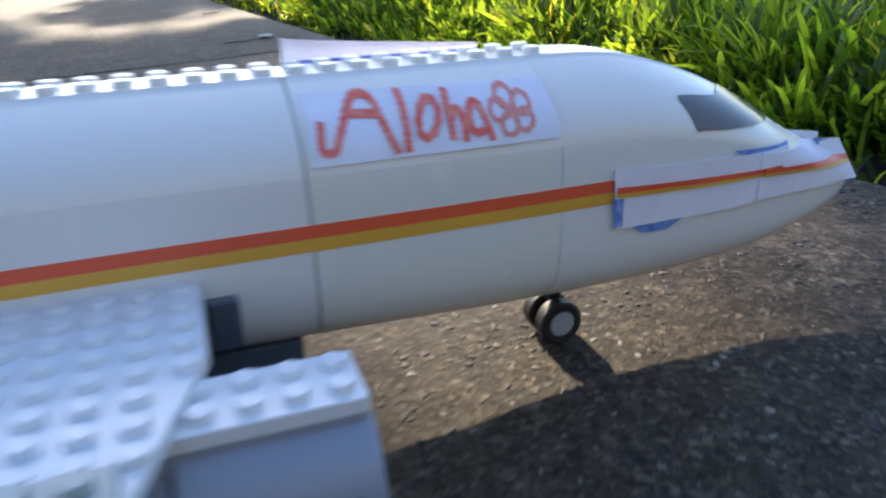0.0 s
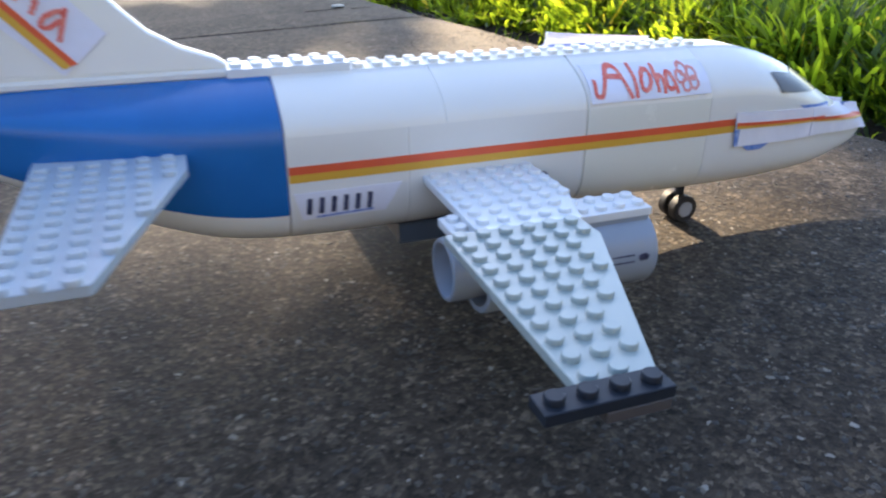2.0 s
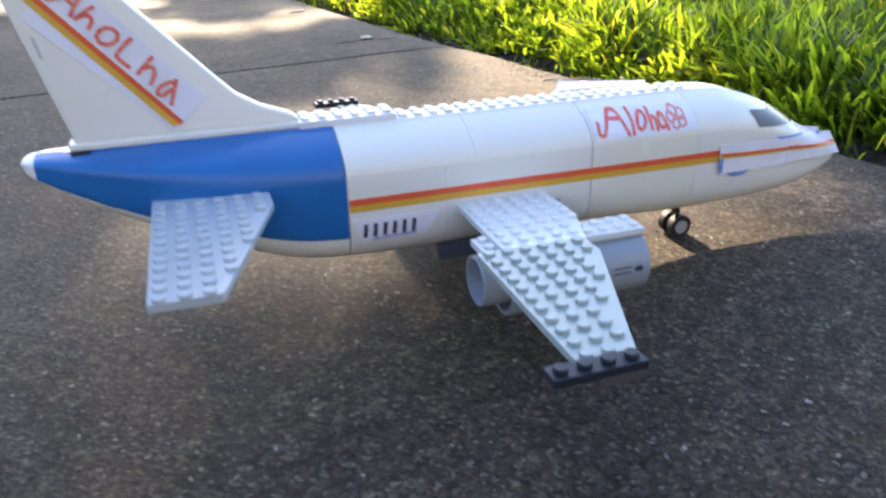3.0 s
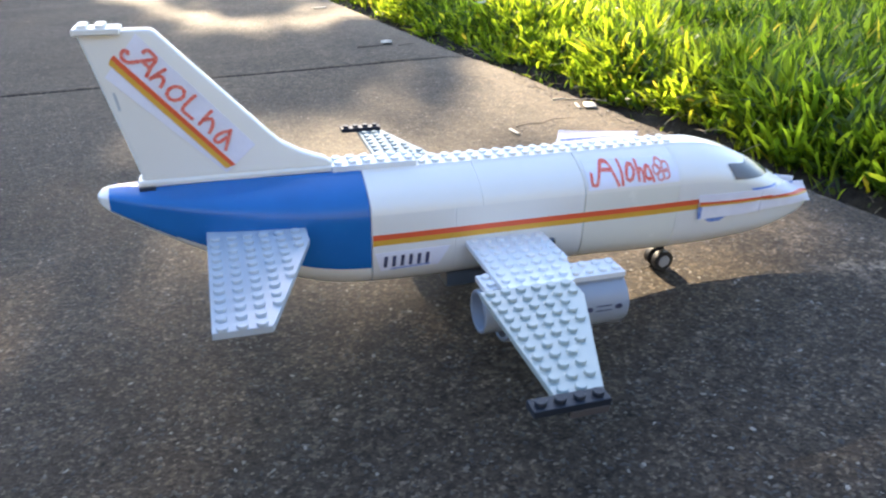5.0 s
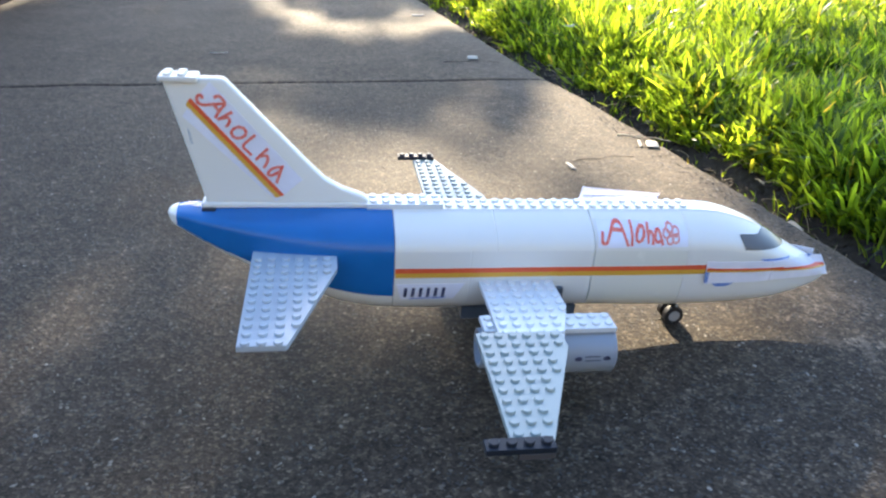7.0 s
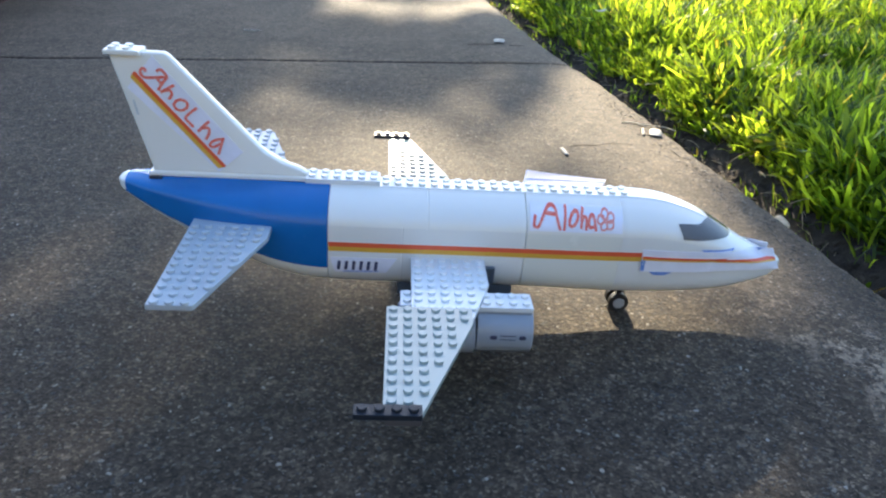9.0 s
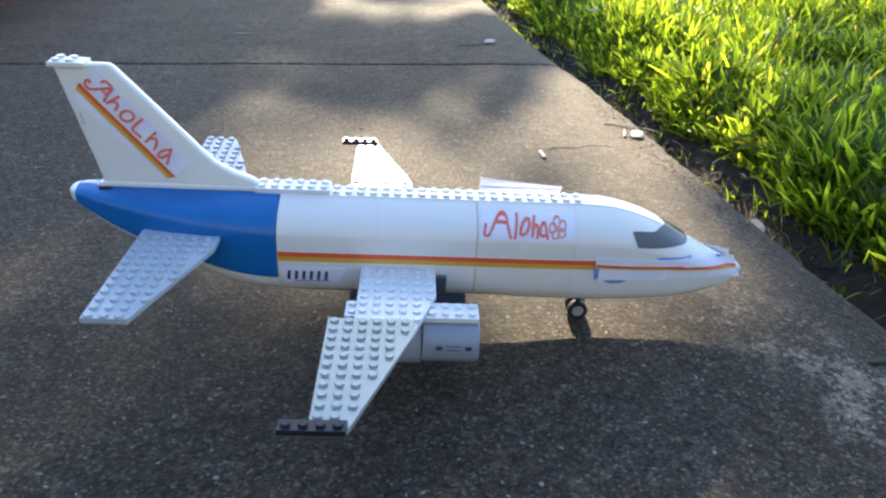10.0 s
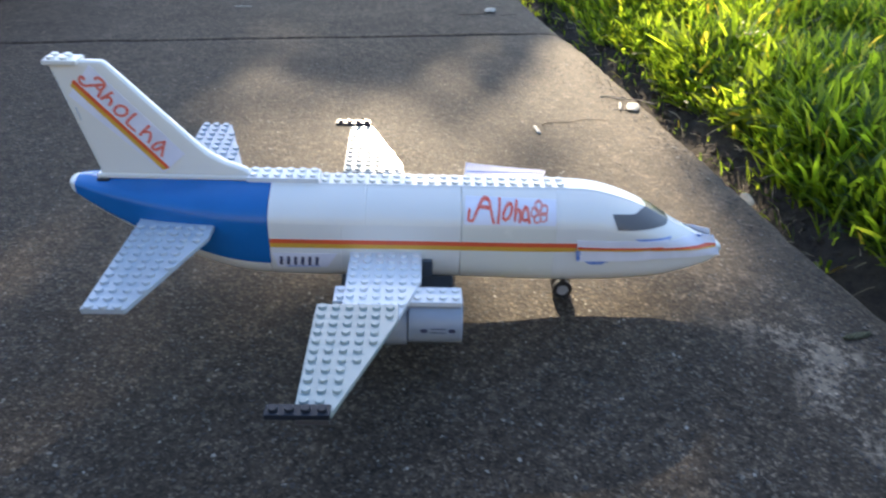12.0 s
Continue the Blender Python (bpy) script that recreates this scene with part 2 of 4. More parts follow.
CONCRETE = concrete("exposed_aggregate_concrete", 0.36)
SOIL = earth("dark_damp_soil", (0.012, 0.009, 0.006), (0.075, 0.056, 0.038), 70)
LAWN_SOIL = earth("lawn_soil", (0.022, 0.03, 0.010), (0.045, 0.07, 0.02))
WALL_PAINT = earth("grey_unseen_wall", (0.10, 0.105, 0.11), (0.14, 0.145, 0.15), 25)
BRICK_BROWN = earth("reddish_brown_weathered_edging", (0.055, 0.028, 0.022), (0.13, 0.07, 0.055), 18)
GRASS = leafy("grass_blade", (0.024, 0.052, 0.009), (0.108, 0.18, 0.024), 0.36, 0.7)
TREE_LEAF = leafy("tree_leaf", (0.02, 0.045, 0.01), (0.04, 0.08, 0.02), 0.5, 0.35)
BARK = earth("grey_brown_bark", (0.06, 0.045, 0.035), (0.16, 0.13, 0.10), 12)
STRAW = earth("dry_straw_litter", (0.34, 0.27, 0.16), (0.6, 0.5, 0.34), 60)
LITTER = paper("weathered_paper_scrap", (0.53, 0.50, 0.42), 0.2)
OLIVE_LEAF = earth("olive_leaf", (0.05, 0.058, 0.026), (0.085, 0.09, 0.045), 120)
PALE_TWIG = earth("pale_dry_twig", (0.5, 0.43, 0.3), (0.75, 0.68, 0.52), 90)
DRY_LEAF = earth("dry_orange_leaf", (0.56, 0.40, 0.23), (0.8, 0.66, 0.46), 60)


# ---- mesh helpers (millimetres for the toy, metres for the rest) ----
MM = 0.001


def mesh_of(name, verts, faces, mats, face_mats=None, smooth=True, scale=1.0):
    me = bpy.data.meshes.new(name)
    me.from_pydata([(x * scale, y * scale, z * scale) for x, y, z in verts], [], faces)
    for m in mats if isinstance(mats, (list, tuple)) else [mats]:
        me.materials.append(m)
    if face_mats:
        me.polygons.foreach_set("material_index", face_mats)
    me.polygons.foreach_set("use_smooth", [smooth] * len(me.polygons))
    me.update()
    return me


def bm_mesh(name, bm, mats, angle=35, normals=True):
    if normals:
        bmesh.ops.recalc_face_normals(bm, faces=bm.faces)
    for e in bm.edges:
        if len(e.link_faces) == 2 and e.calc_face_angle(0) > radians(angle):
            e.smooth = False
    for f in bm.faces:
        f.smooth = True
    me = bpy.data.meshes.new(name)
    bm.to_mesh(me)
    bm.free()
    for m in mats if isinstance(mats, (list, tuple)) else [mats]:
        me.materials.append(m)
    return me


def part(name, mesh, parent, label=""):
    if isinstance(mesh, bmesh.types.BMesh):
        raise TypeError(name)
    ob = new(name, mesh)
    ob.parent = parent
    return tagged(ob, label)


def part_bm(name, bm, mats, parent, label="", angle=35):
    bmesh.ops.scale(bm, vec=(MM, MM, MM), verts=bm.verts)
    return part(name, bm_mesh(name, bm, mats, angle), parent, label)


def add_box(bm, x0, x1, y0, y1, z0, z1, bevel=0.3, mat=0):
    r = bmesh.ops.create_cube(bm, size=1.0)
    vs = r["verts"]
    for v in vs:
        v.co = Vector(((x0 + x1) / 2 + v.co.x * (x1 - x0), (y0 + y1) / 2 + v.co.y * (y1 - y0), (z0 + z1) / 2 + v.co.z * (z1 - z0)))
    fs = {f for v in vs for f in v.link_faces}
    for f in fs:
        f.material_index = mat
    if bevel:
        es = list({e for v in vs for e in v.link_edges})
        bmesh.ops.bevel(bm, geom=es, offset=bevel, segments=1, affect="EDGES", profile=0.5)


def add_prism(bm, outline, z0, z1, bevel=0.3):
    """A flat plate from an outline in x, y."""
    lo = [bm.verts.new((x, y, z0)) for x, y in outline]
    hi = [bm.verts.new((x, y, z1)) for x, y in outline]
    n = len(outline)
    fs = [bm.faces.new(lo[::-1]), bm.faces.new(hi)]
    for i in range(n):
        fs.append(bm.faces.new((lo[i], lo[(i + 1) % n], hi[(i + 1) % n], hi[i])))
    if bevel:
        bmesh.ops.bevel(bm, geom=list({e for f in fs for e in f.edges}), offset=bevel, segments=1, affect="EDGES", profile=0.5)


def add_stud(bm, x, y, z, seg=14):
    """A round moulded stud, 4.8 wide and 1.7 high, with a softened rim."""
    rings = []
    for r, h in ((2.4, 0.0), (2.4, 1.45), (2.15, 1.75)):
        rings.append([bm.verts.new((x + r * math.cos(2 * math.pi * i / seg), y + r * math.sin(2 * math.pi * i / seg), z + h)) for i in range(seg)])
    for a, b in zip(rings, rings[1:]):
        for i in range(seg):
            bm.faces.new((a[i], a[(i + 1) % seg], b[(i + 1) % seg], b[i]))
    bm.faces.new(rings[-1])


def stud_mesh(name, mat):
    bm = bmesh.new()
    add_stud(bm, 0, 0, 0)
    bmesh.ops.scale(bm, vec=(MM, MM, MM), verts=bm.verts)
    return bm_mesh(name, bm, mat, 40)


STUDS = {m.name: stud_mesh("stud", m) for m in (WHITE, WING_WHITE, PALE_GREY, TAIL_GREY, TIP_GREY)}


def set_studs(points, z, mat, parent):
    for x, y in points:
        part("stud", STUDS[mat.name], parent).location = (x * MM, y * MM, z * MM)


def add_tube(bm, x0, x1, cy, cz, r_out, r_in, seg=32, mat=0):
    """A hollow round shell along x, open at both ends."""
    rings = []
    for x, r in ((x0, r_in), (x0, r_out - 0.4), (x0 + 0.5, r_out), (x1 - 0.5, r_out), (x1, r_out - 0.4), (x1, r_in)):
        rings.append([bm.verts.new((x, cy + r * math.cos(2 * math.pi * i / seg), cz + r * math.sin(2 * math.pi * i / seg))) for i in range(seg)])
    for a, b in zip(rings, rings[1:] + rings[:1]):
        for i in range(seg):
            f = bm.faces.new((a[i], b[i], b[(i + 1) % seg], a[(i + 1) % seg]))
            f.material_index = mat


def add_disc(bm, x, cy, cz, r, seg=32, mat=0):
    f = bm.faces.new([bm.verts.new((x, cy + r * math.cos(2 * math.pi * i / seg), cz + r * math.sin(2 * math.pi * i / seg))) for i in range(seg)])
    f.material_index = mat


def wheel_mesh(name, profile, mat, seg=28):
    """A solid of revolution round y from pairs of y, radius."""
    bm = bmesh.new()
    rings = [[bm.verts.new((r * math.cos(2 * math.pi * i / seg), y, r * math.sin(2 * math.pi * i / seg))) for i in range(seg)] for y, r in profile]
    for a, b in zip(rings, rings[1:]):
        for i in range(seg):
            bm.faces.new((a[i], a[(i + 1) % seg], b[(i + 1) % seg], b[i]))
    bm.faces.new(rings[0])
    bm.faces.new(rings[-1])
    bmesh.ops.scale(bm, vec=(MM, MM, MM), verts=bm.verts)
    return bm_mesh(name, bm, mat, 40)


# ---- the toy airliner: one surface for its body ----
def curve(knots):
    xs, ys = [k[0] for k in knots], [k[1] for k in knots]
    slopes = np.gradient(np.array(ys, float), np.array(xs, float))

    def f(x):
        x = min(max(x, xs[0]), xs[-1])
        i = max(j for j in range(len(xs) - 1) if xs[j] <= x)
        h = xs[i + 1] - xs[i]
        s = (x - xs[i]) / h
        return ((1 + 2 * s) * (1 - s) ** 2 * ys[i] + s * (1 - s) ** 2 * h * slopes[i]
                + s * s * (3 - 2 * s) * ys[i + 1] + s * s * (s - 1) * h * slopes[i + 1])
    return f


# half of the cross-section, from the ridge to the keel: y, height from 0 (keel) to 1 (ridge)
Z_LOW, Z_TOP = 27.9, 92.0
UPPER = [(0, 92), (8, 92), (8.7, 91.4), (11, 90.6), (14, 89.3), (17, 88.0), (20, 86.5), (22.6, 85.0), (25, 83.4), (27.2, 81.6), (29, 79.7), (30.4, 77.6), (31.3, 75.3), (31.6, 73.8)]
LOWER = [(31.6, 73.8), (31.9, 71.5), (32, 68), (32, 62), (32, 56), (32, 50), (31.8, 45), (31, 40.5), (29.9, 37.4), (28.2, 34.6), (26.2, 32.4), (24, 30.8), (20.5, 29.3), (17, 28.5), (12, 28), (8, 27.9), (0, 27.9)]
UNIT = lambda pts: [(y / 32, (z - Z_LOW) / (Z_TOP - Z_LOW)) for y, z in pts]
UPPER_U, LOWER_U = UNIT(UPPER), UNIT(LOWER)
half_width = curve([(-136, 2.2), (-134.6, 5.6), (-132, 8.4), (-127, 11.2), (-120, 14), (-96, 21), (-57, 28.5), (-24, 31.6), (0, 32), (96, 32), (192, 32), (216, 31.4), (240, 29.2), (264, 24.8), (284, 18.8), (300, 13.6), (310, 9.4), (316, 5.8), (319, 2.6)])
keel = curve([(-136, 86.4), (-134.6, 84.2), (-132, 81.6), (-127, 78.6), (-120, 74.5), (-96, 61), (-57, 43), (-28, 32), (-8, 28.4), (0, 27.9), (96, 27.7), (140, 26.8), (192, 25.4), (240, 26), (280, 28.6), (300, 32.6), (311, 35.6), (316, 38.6), (319, 41.5)])
ridge = curve([(-136, 88.4), (-134.6, 90), (-132, 91.2), (-127, 91.9), (-120, 92), (0, 92), (96, 92), (192, 92), (206, 91.9), (218, 91), (230, 88.4), (246, 83.0), (264, 74.4), (282, 63.8), (302, 53.8), (312, 50), (317, 47.6), (319, 45.4)])


def ring(x, prof, grow=0.0):
    w, lo, hi = half_width(x) + grow, keel(x) - grow, ridge(x) + grow
    return [(x, w * y, lo + (hi - lo) * h) for y, h in prof]


def side_y(x, z):
    """Half the body's width at a station and height."""
    w, lo, hi = half_width(x), keel(x), ridge(x)
    h = min(max((z - lo) / (hi - lo), 0.0), 1.0)
    pts = UPPER_U[1:] + LOWER_U[1:]
    for (ya, ha), (yb, hb) in zip(pts, pts[1:]):
        if hb <= h <= ha:
            return w * (ya + (yb - ya) * ((ha - h) / (ha - hb) if ha > hb else 0))
    return 0.0


def shell(name, stations, prof, mats, parent, pick=None, cap=(0.9, 0.9), label=""):
    """A body section from ring to ring over both sides; its end rings are drawn in to leave a groove at the seams."""
    verts, faces, fm = [], [], []
    rows = []
    for i, x in enumerate(stations):
        g = -cap[0] if i == 0 else -cap[1] if i == len(stations) - 1 else 0.0
        half = ring(x, prof, g)
        right = [(a, b, c) for a, b, c in half]
        left = [(a, -b, c) for a, b, c in half]
        pts = (left[::-1] + right[1:]) if prof[0][0] == 0 else (left + right[::-1][1:])
        rows.append(range(len(verts), len(verts) + len(pts)))
        verts += pts
    for i in range(len(rows) - 1):
        a, b = rows[i], rows[i + 1]
        for j in range(len(a) - 1):
            faces.append((a[j], b[j], b[j + 1], a[j + 1]))
            if pick:
                mid = [(verts[a[j]][k] + verts[b[j + 1]][k]) / 2 for k in range(3)]
                fm.append(pick(*mid))
    faces.append(tuple(rows[0]))
    faces.append(tuple(rows[-1])[::-1])
    if pick:
        fm += [0, 0]
    bm = bmesh.new()
    me = mesh_of(name, verts, faces, mats, fm or None)
    bm.from_mesh(me)
    bpy.data.meshes.remove(me)
    return part_bm(name, bm, mats, parent, label, 28)


def spread(a, b, n):
    return [a + (b - a) * i / n for i in range(n + 1)]


def section(a, b, n):
    return [a, a + 0.5] + spread(a + 0.5, b - 0.5, n)[1:-1] + [b - 0.5, b]


def side_patch(name, tl, tr, br, bl, mat, parent, lift=0.3, thick=0.25, n=14, m=5, side=-1, label="", wave=0.0, stand=None):
    """A thin sheet laid on the body's flank between four corners, each a station and a height."""
    verts, faces = [], []
    for layer in (lift, lift - thick):
        for i in range(n + 1):
            for j in range(m + 1):
                s, q = i / n, j / m
                x = (tl[0] * (1 - s) + tr[0] * s) * (1 - q) + (bl[0] * (1 - s) + br[0] * s) * q
                z = (tl[1] * (1 - s) + tr[1] * s) * (1 - q) + (bl[1] * (1 - s) + br[1] * s) * q
                bulge = wave * (0.5 + 0.5 * math.sin(9 * s + 2 * q)) if wave else 0.0
                base = max(side_y(x, z), stand(x, z)) if stand else side_y(x, z)
                verts.append((x, side * (base + layer + bulge), z + (layer * 0.4 if z > 74 else 0)))
    k, w = (n + 1) * (m + 1), m + 1
    for i in range(n):
        for j in range(m):
            a = i * w + j
            faces.append((a, a + 1, a + w + 1, a + w))
            faces.append((k + a, k + a + w, k + a + w + 1, k + a + 1))
    rim = [j for j in range(w)] + [i * w + m for i in range(1, n + 1)] + [n * w + j for j in range(m - 1, -1, -1)] + [i * w for i in range(n - 1, 0, -1)]
    for a, b in zip(rim, rim[1:] + rim[:1]):
        faces.append((a, k + a, k + b, b))
    bm = bmesh.new()
    me = mesh_of(name, verts, faces, mat)
    bm.from_mesh(me)
    bpy.data.meshes.remove(me)
    return part_bm(name, bm, mat, parent, label)


def strokes(name, lines, width, place, mat, parent, label="", wobble=0.22):
    """Pen strokes as thin ribbons: each line is a run of points in the sheet's own units, place(u, v) puts them on the sheet."""
    verts, faces = [], []
    for line in lines:
        pts = []
        for (ua, va), (ub, vb) in zip(line, line[1:]):
            steps = max(2, int(math.hypot(ub - ua, vb - va) / 0.8))
            pts += [(ua + (ub - ua) * k / steps, va + (vb - va) * k / steps) for k in range(steps)]
        pts.append(line[-1])
        start = len(verts)
        for i, (u, v) in enumerate(pts):
            a, b = pts[max(i - 1, 0)], pts[min(i + 1, len(pts) - 1)]
            du, dv = b[0] - a[0], b[1] - a[1]
            ln = math.hypot(du, dv) or 1.0
            wob = 1 + wobble * math.sin(i * 1.7 + len(line))
            hw = width * 0.5 * wob
            verts.append(place(u - dv / ln * hw, v + du / ln * hw))
            verts.append(place(u + dv / ln * hw, v - du / ln * hw))
        for i in range(len(pts) - 1):
            a = start + 2 * i
            faces.append((a, a + 1, a + 3, a + 2))
    return part(name, mesh_of(name, verts, faces, mat, scale=MM), parent, label)


def loop_points(cu, cv, ru, rv, n=14, lean=0.0, start=0.0, turn=360):
    return [(cu + ru * math.cos(radians(start + turn * i / n)) + lean * rv * math.sin(radians(start + turn * i / n)),
             cv + rv * math.sin(radians(start + turn * i / n))) for i in range(n + 1)]


def bend(points, n=5):
    """A smooth pen line through a few points."""
    ends = [points[0]] + points + [points[-1]]
    out = []
    for p, a, b, q in zip(ends, ends[1:], ends[2:], ends[3:]):
        for k in range(n):
            s = k / n
            out.append(tuple(0.5 * (2 * a[i] + (b[i] - p[i]) * s + (2 * p[i] - 5 * a[i] + 4 * b[i] - q[i]) * s * s + (3 * a[i] - p[i] - 3 * b[i] + q[i]) * s ** 3) for i in (0, 1)))
    return out + [points[-1]]


PITCH = 1.9
plane = new("toy_airliner")
plane.matrix_world = pose(0.205, 0, 0, 0, PITCH, 0) @ pose(-0.207, 0, 0)
tagged(plane, "white toy airliner of studded plastic with blue tail, standing on concrete", "toy airplane")


def stepped(a, b, n, power=1.0):
    return [a + (b - a) * (i / n) ** power for i in range(n + 1)]


# body sections: the rear, three upper and three lower middle shells, the nose
def rear_paint(x, y, z):
    lo, hi = keel(x), ridge(x)
    share = 0.245 + 0.0006 * x
    if x < -130:
        return 1
    return 0 if z > lo + share * (hi - lo) else 1


def fine_profile(prof, n):
    out = [prof[0]]
    for a, b in zip(prof, prof[1:]):
        out += [(a[0] + (b[0] - a[0]) * k / n, a[1] + (b[1] - a[1]) * k / n) for k in range(1, n + 1)]
    return out


shell("rear_upper_shell", [-136, -135.7, -135.2, -134.5, -133.4, -132, -130] + spread(-130, -0.5, 34)[1:] + [0], UPPER_U, [BLUE, WHITE], plane, rear_paint, (0, 0.9), "blue upper tail shell with white tip")
shell("rear_lower_shell", [-136, -135.7, -135.2, -134.5, -133.4, -132, -130] + spread(-130, -0.5, 34)[1:] + [0], fine_profile(LOWER_U, 2), [BLUE, WHITE], plane, rear_paint, (0, 0.9), "blue lower tail shell with white belly")
for a, b, g in ((0, 64, (0.9, 0.4)), (64, 128, (0.4, 1.0)), (128, 192, (1.0, 0.15))):
    shell("upper_shell", section(a, b, 6), UPPER_U, WHITE, plane, cap=g)
for a, b, m, g, text in ((0, 48, PANEL, (0.9, 0.3), ""), (48, 128, PANEL, (0.3, 1.0), ""), (128, 192, CREAM_PANEL, (1.0, 0.4), "slightly yellowed white lower shell")):
    shell("lower_shell", section(a, b, 6), LOWER_U, m, plane, cap=g, label=text)
nose_x = [192, 192.35] + stepped(192.35, 300, 24)[1:] + [304, 308, 311, 313.5, 315.5, 317, 318.2, 319]
shell("nose_upper_shell", nose_x, fine_profile(UPPER_U, 2), WHITE, plane, None, (0.15, 0), "smooth rounded white cockpit shell")
shell("nose_lower_shell", nose_x, fine_profile(LOWER_U, 2), PANEL, plane, None, (0.15, 0), "smooth rounded white chin shell")


# studs along the ridge, a raised plate in front of the fin
def stud_strip(name, x0, count, z0, z1, mat, label):
    bm = bmesh.new()
    add_box(bm, x0, x0 + 8 * count, -8, 8, z0, z1, 0.2)
    strip = part_bm(name, bm, mat, plane, label)
    set_studs([(x0 + 4 + 8 * i, y) for i in range(count) for y in (-4, 4)], z1 - 0.02, mat, strip)


stud_strip("roof_strip", 32, 21, 91.4, 92.15, WHITE, "flat white roof strip with two rows of studs")
stud_strip("raised_plate", -16, 6, 91.6, 95.2, WING_WHITE, "raised white plate with two rows of studs")


# windscreen wrapped round the top of the nose
def on_ring(x, r, side, lift):
    pts = UPPER_U
    lens = [math.hypot((b[0] - a[0]) * 32, (b[1] - a[1]) * 64) for a, b in zip(pts, pts[1:])]
    d = r * sum(lens)
    for (a, b), ln in zip(zip(pts, pts[1:]), lens):
        if d <= ln:
            break
        d -= ln
    k = min(d / ln, 1.0)
    y, h = a[0] + (b[0] - a[0]) * k, a[1] + (b[1] - a[1]) * k
    w, lo, hi = half_width(x) + lift, keel(x), ridge(x) + lift
    return (x, side * w * y, lo + (hi - lo) * h)


def windscreen():
    verts, faces = [], []
    n, m = 24, 8
    upper_x, lower_x = curve([(0, 258), (0.2, 257), (0.4, 252), (0.6, 247.5), (1, 230)]), curve([(0, 276), (0.25, 272), (0.5, 261), (0.75, 247), (1, 233.5)])
    upper_r, lower_r = curve([(0, 0), (0.2, 0.17), (0.4, 0.36), (0.6, 0.52), (1, 0.68)]), curve([(0, 0), (0.25, 0.43), (0.5, 0.72), (0.75, 0.89), (1, 0.955)])
    for i in range(-n, n + 1):
        q, side = abs(i) / n, (1 if i > 0 else -1)
        for j in range(m + 1):
            s = j / m
            verts.append(on_ring(upper_x(q) + (lower_x(q) - upper_x(q)) * s, upper_r(q) + (lower_r(q) - upper_r(q)) * s, side, 0.45))
    for i in range(2 * n):
        for j in range(m):
            a = i * (m + 1) + j
            faces.append((a, a + m + 1, a + m + 2, a + 1))
    return part("windscreen", mesh_of("windscreen", verts, faces, SMOKE, scale=MM), plane, "dark smoked wraparound windscreen")


windscreen()

# stripes on both flanks
for side in (-1, 1):
    side_patch("red_stripe", (0.6, 62.4), (209, 62.4), (209, 59.2), (0.6, 59.2), ORANGE_RED, plane, 0.22, 0.2, 40, 2, side, "orange-red stripe film")
    side_patch("yellow_stripe", (0.6, 59.2), (209, 59.2), (209, 56.0), (0.6, 56.0), YELLOW, plane, 0.22, 0.2, 40, 2, side, "golden yellow stripe film")


# hand-lettered paper on the flank of the nose
def greeting_paper():
    sheet = side_patch("paper_sign", (130.6, 88.8), (191.6, 88.0), (190.8, 75.4), (129.6, 75.4), PAPER, plane, 0.6, 0.3, 24, 10, -1, "white paper sign with red handwriting", 0.25)

    def place(u, v):
        x, z = 131 + u, 75.9 + v
        return (x, -(side_y(x, z) + 1.1), z + 0.3)
    capital = [bend([(2.3, 8.1), (1.5, 4.9), (1.5, 2.5), (4.0, 2.2), (5.4, 4.3), (7.7, 8.0), (10.8, 11.6), (13.8, 12.2), (15.6, 10.8), (16.3, 8.0), (17.2, 4.2), (18.6, 0.5)]), bend([(8.9, 9.0), (12.0, 8.8), (15.9, 8.5)])]
    ell = [bend([(22.4, 12.6), (22.3, 10.0), (21.8, 6.4), (21.1, 2.4), (21.0, 0.5)])]
    ring_letter = [loop_points(27.5, 6.7, 2.5, 3.7, 16, 0.45)]
    tall = [bend([(34.1, 11.9), (33.0, 8.7), (32.5, 5.0), (32.3, 1.9)]), bend([(32.8, 6.0), (34.6, 7.9), (35.9, 7.0), (35.7, 4.1), (35.3, 1.2)])]
    last = [bend([(41.1, 7.5), (39.9, 8.9), (37.9, 7.2), (37.3, 4.3), (38.5, 2.7), (40.7, 3.4)]), bend([(40.8, 8.9), (41.3, 5.8), (41.8, 2.6), (42.0, 0.8)])]
    for letter in (capital, ell, ring_letter, tall, last):
        strokes("letter", letter, 1.7, place, RED, sheet, "red marker letter")
    flower = [loop_points(48.9 + 3.5 * math.cos(radians(100 + 72 * k)), 6.4 + 3.0 * math.sin(radians(100 + 72 * k)), 2.2, 2.2, 14, 0.2) for k in range(5)]
    flower.append(loop_points(48.9, 6.4, 0.9, 0.9, 8))
    strokes("drawn_flower", flower, 1.15, place, PALE_RED, sheet, "faint red pen flower with five petals")


greeting_paper()


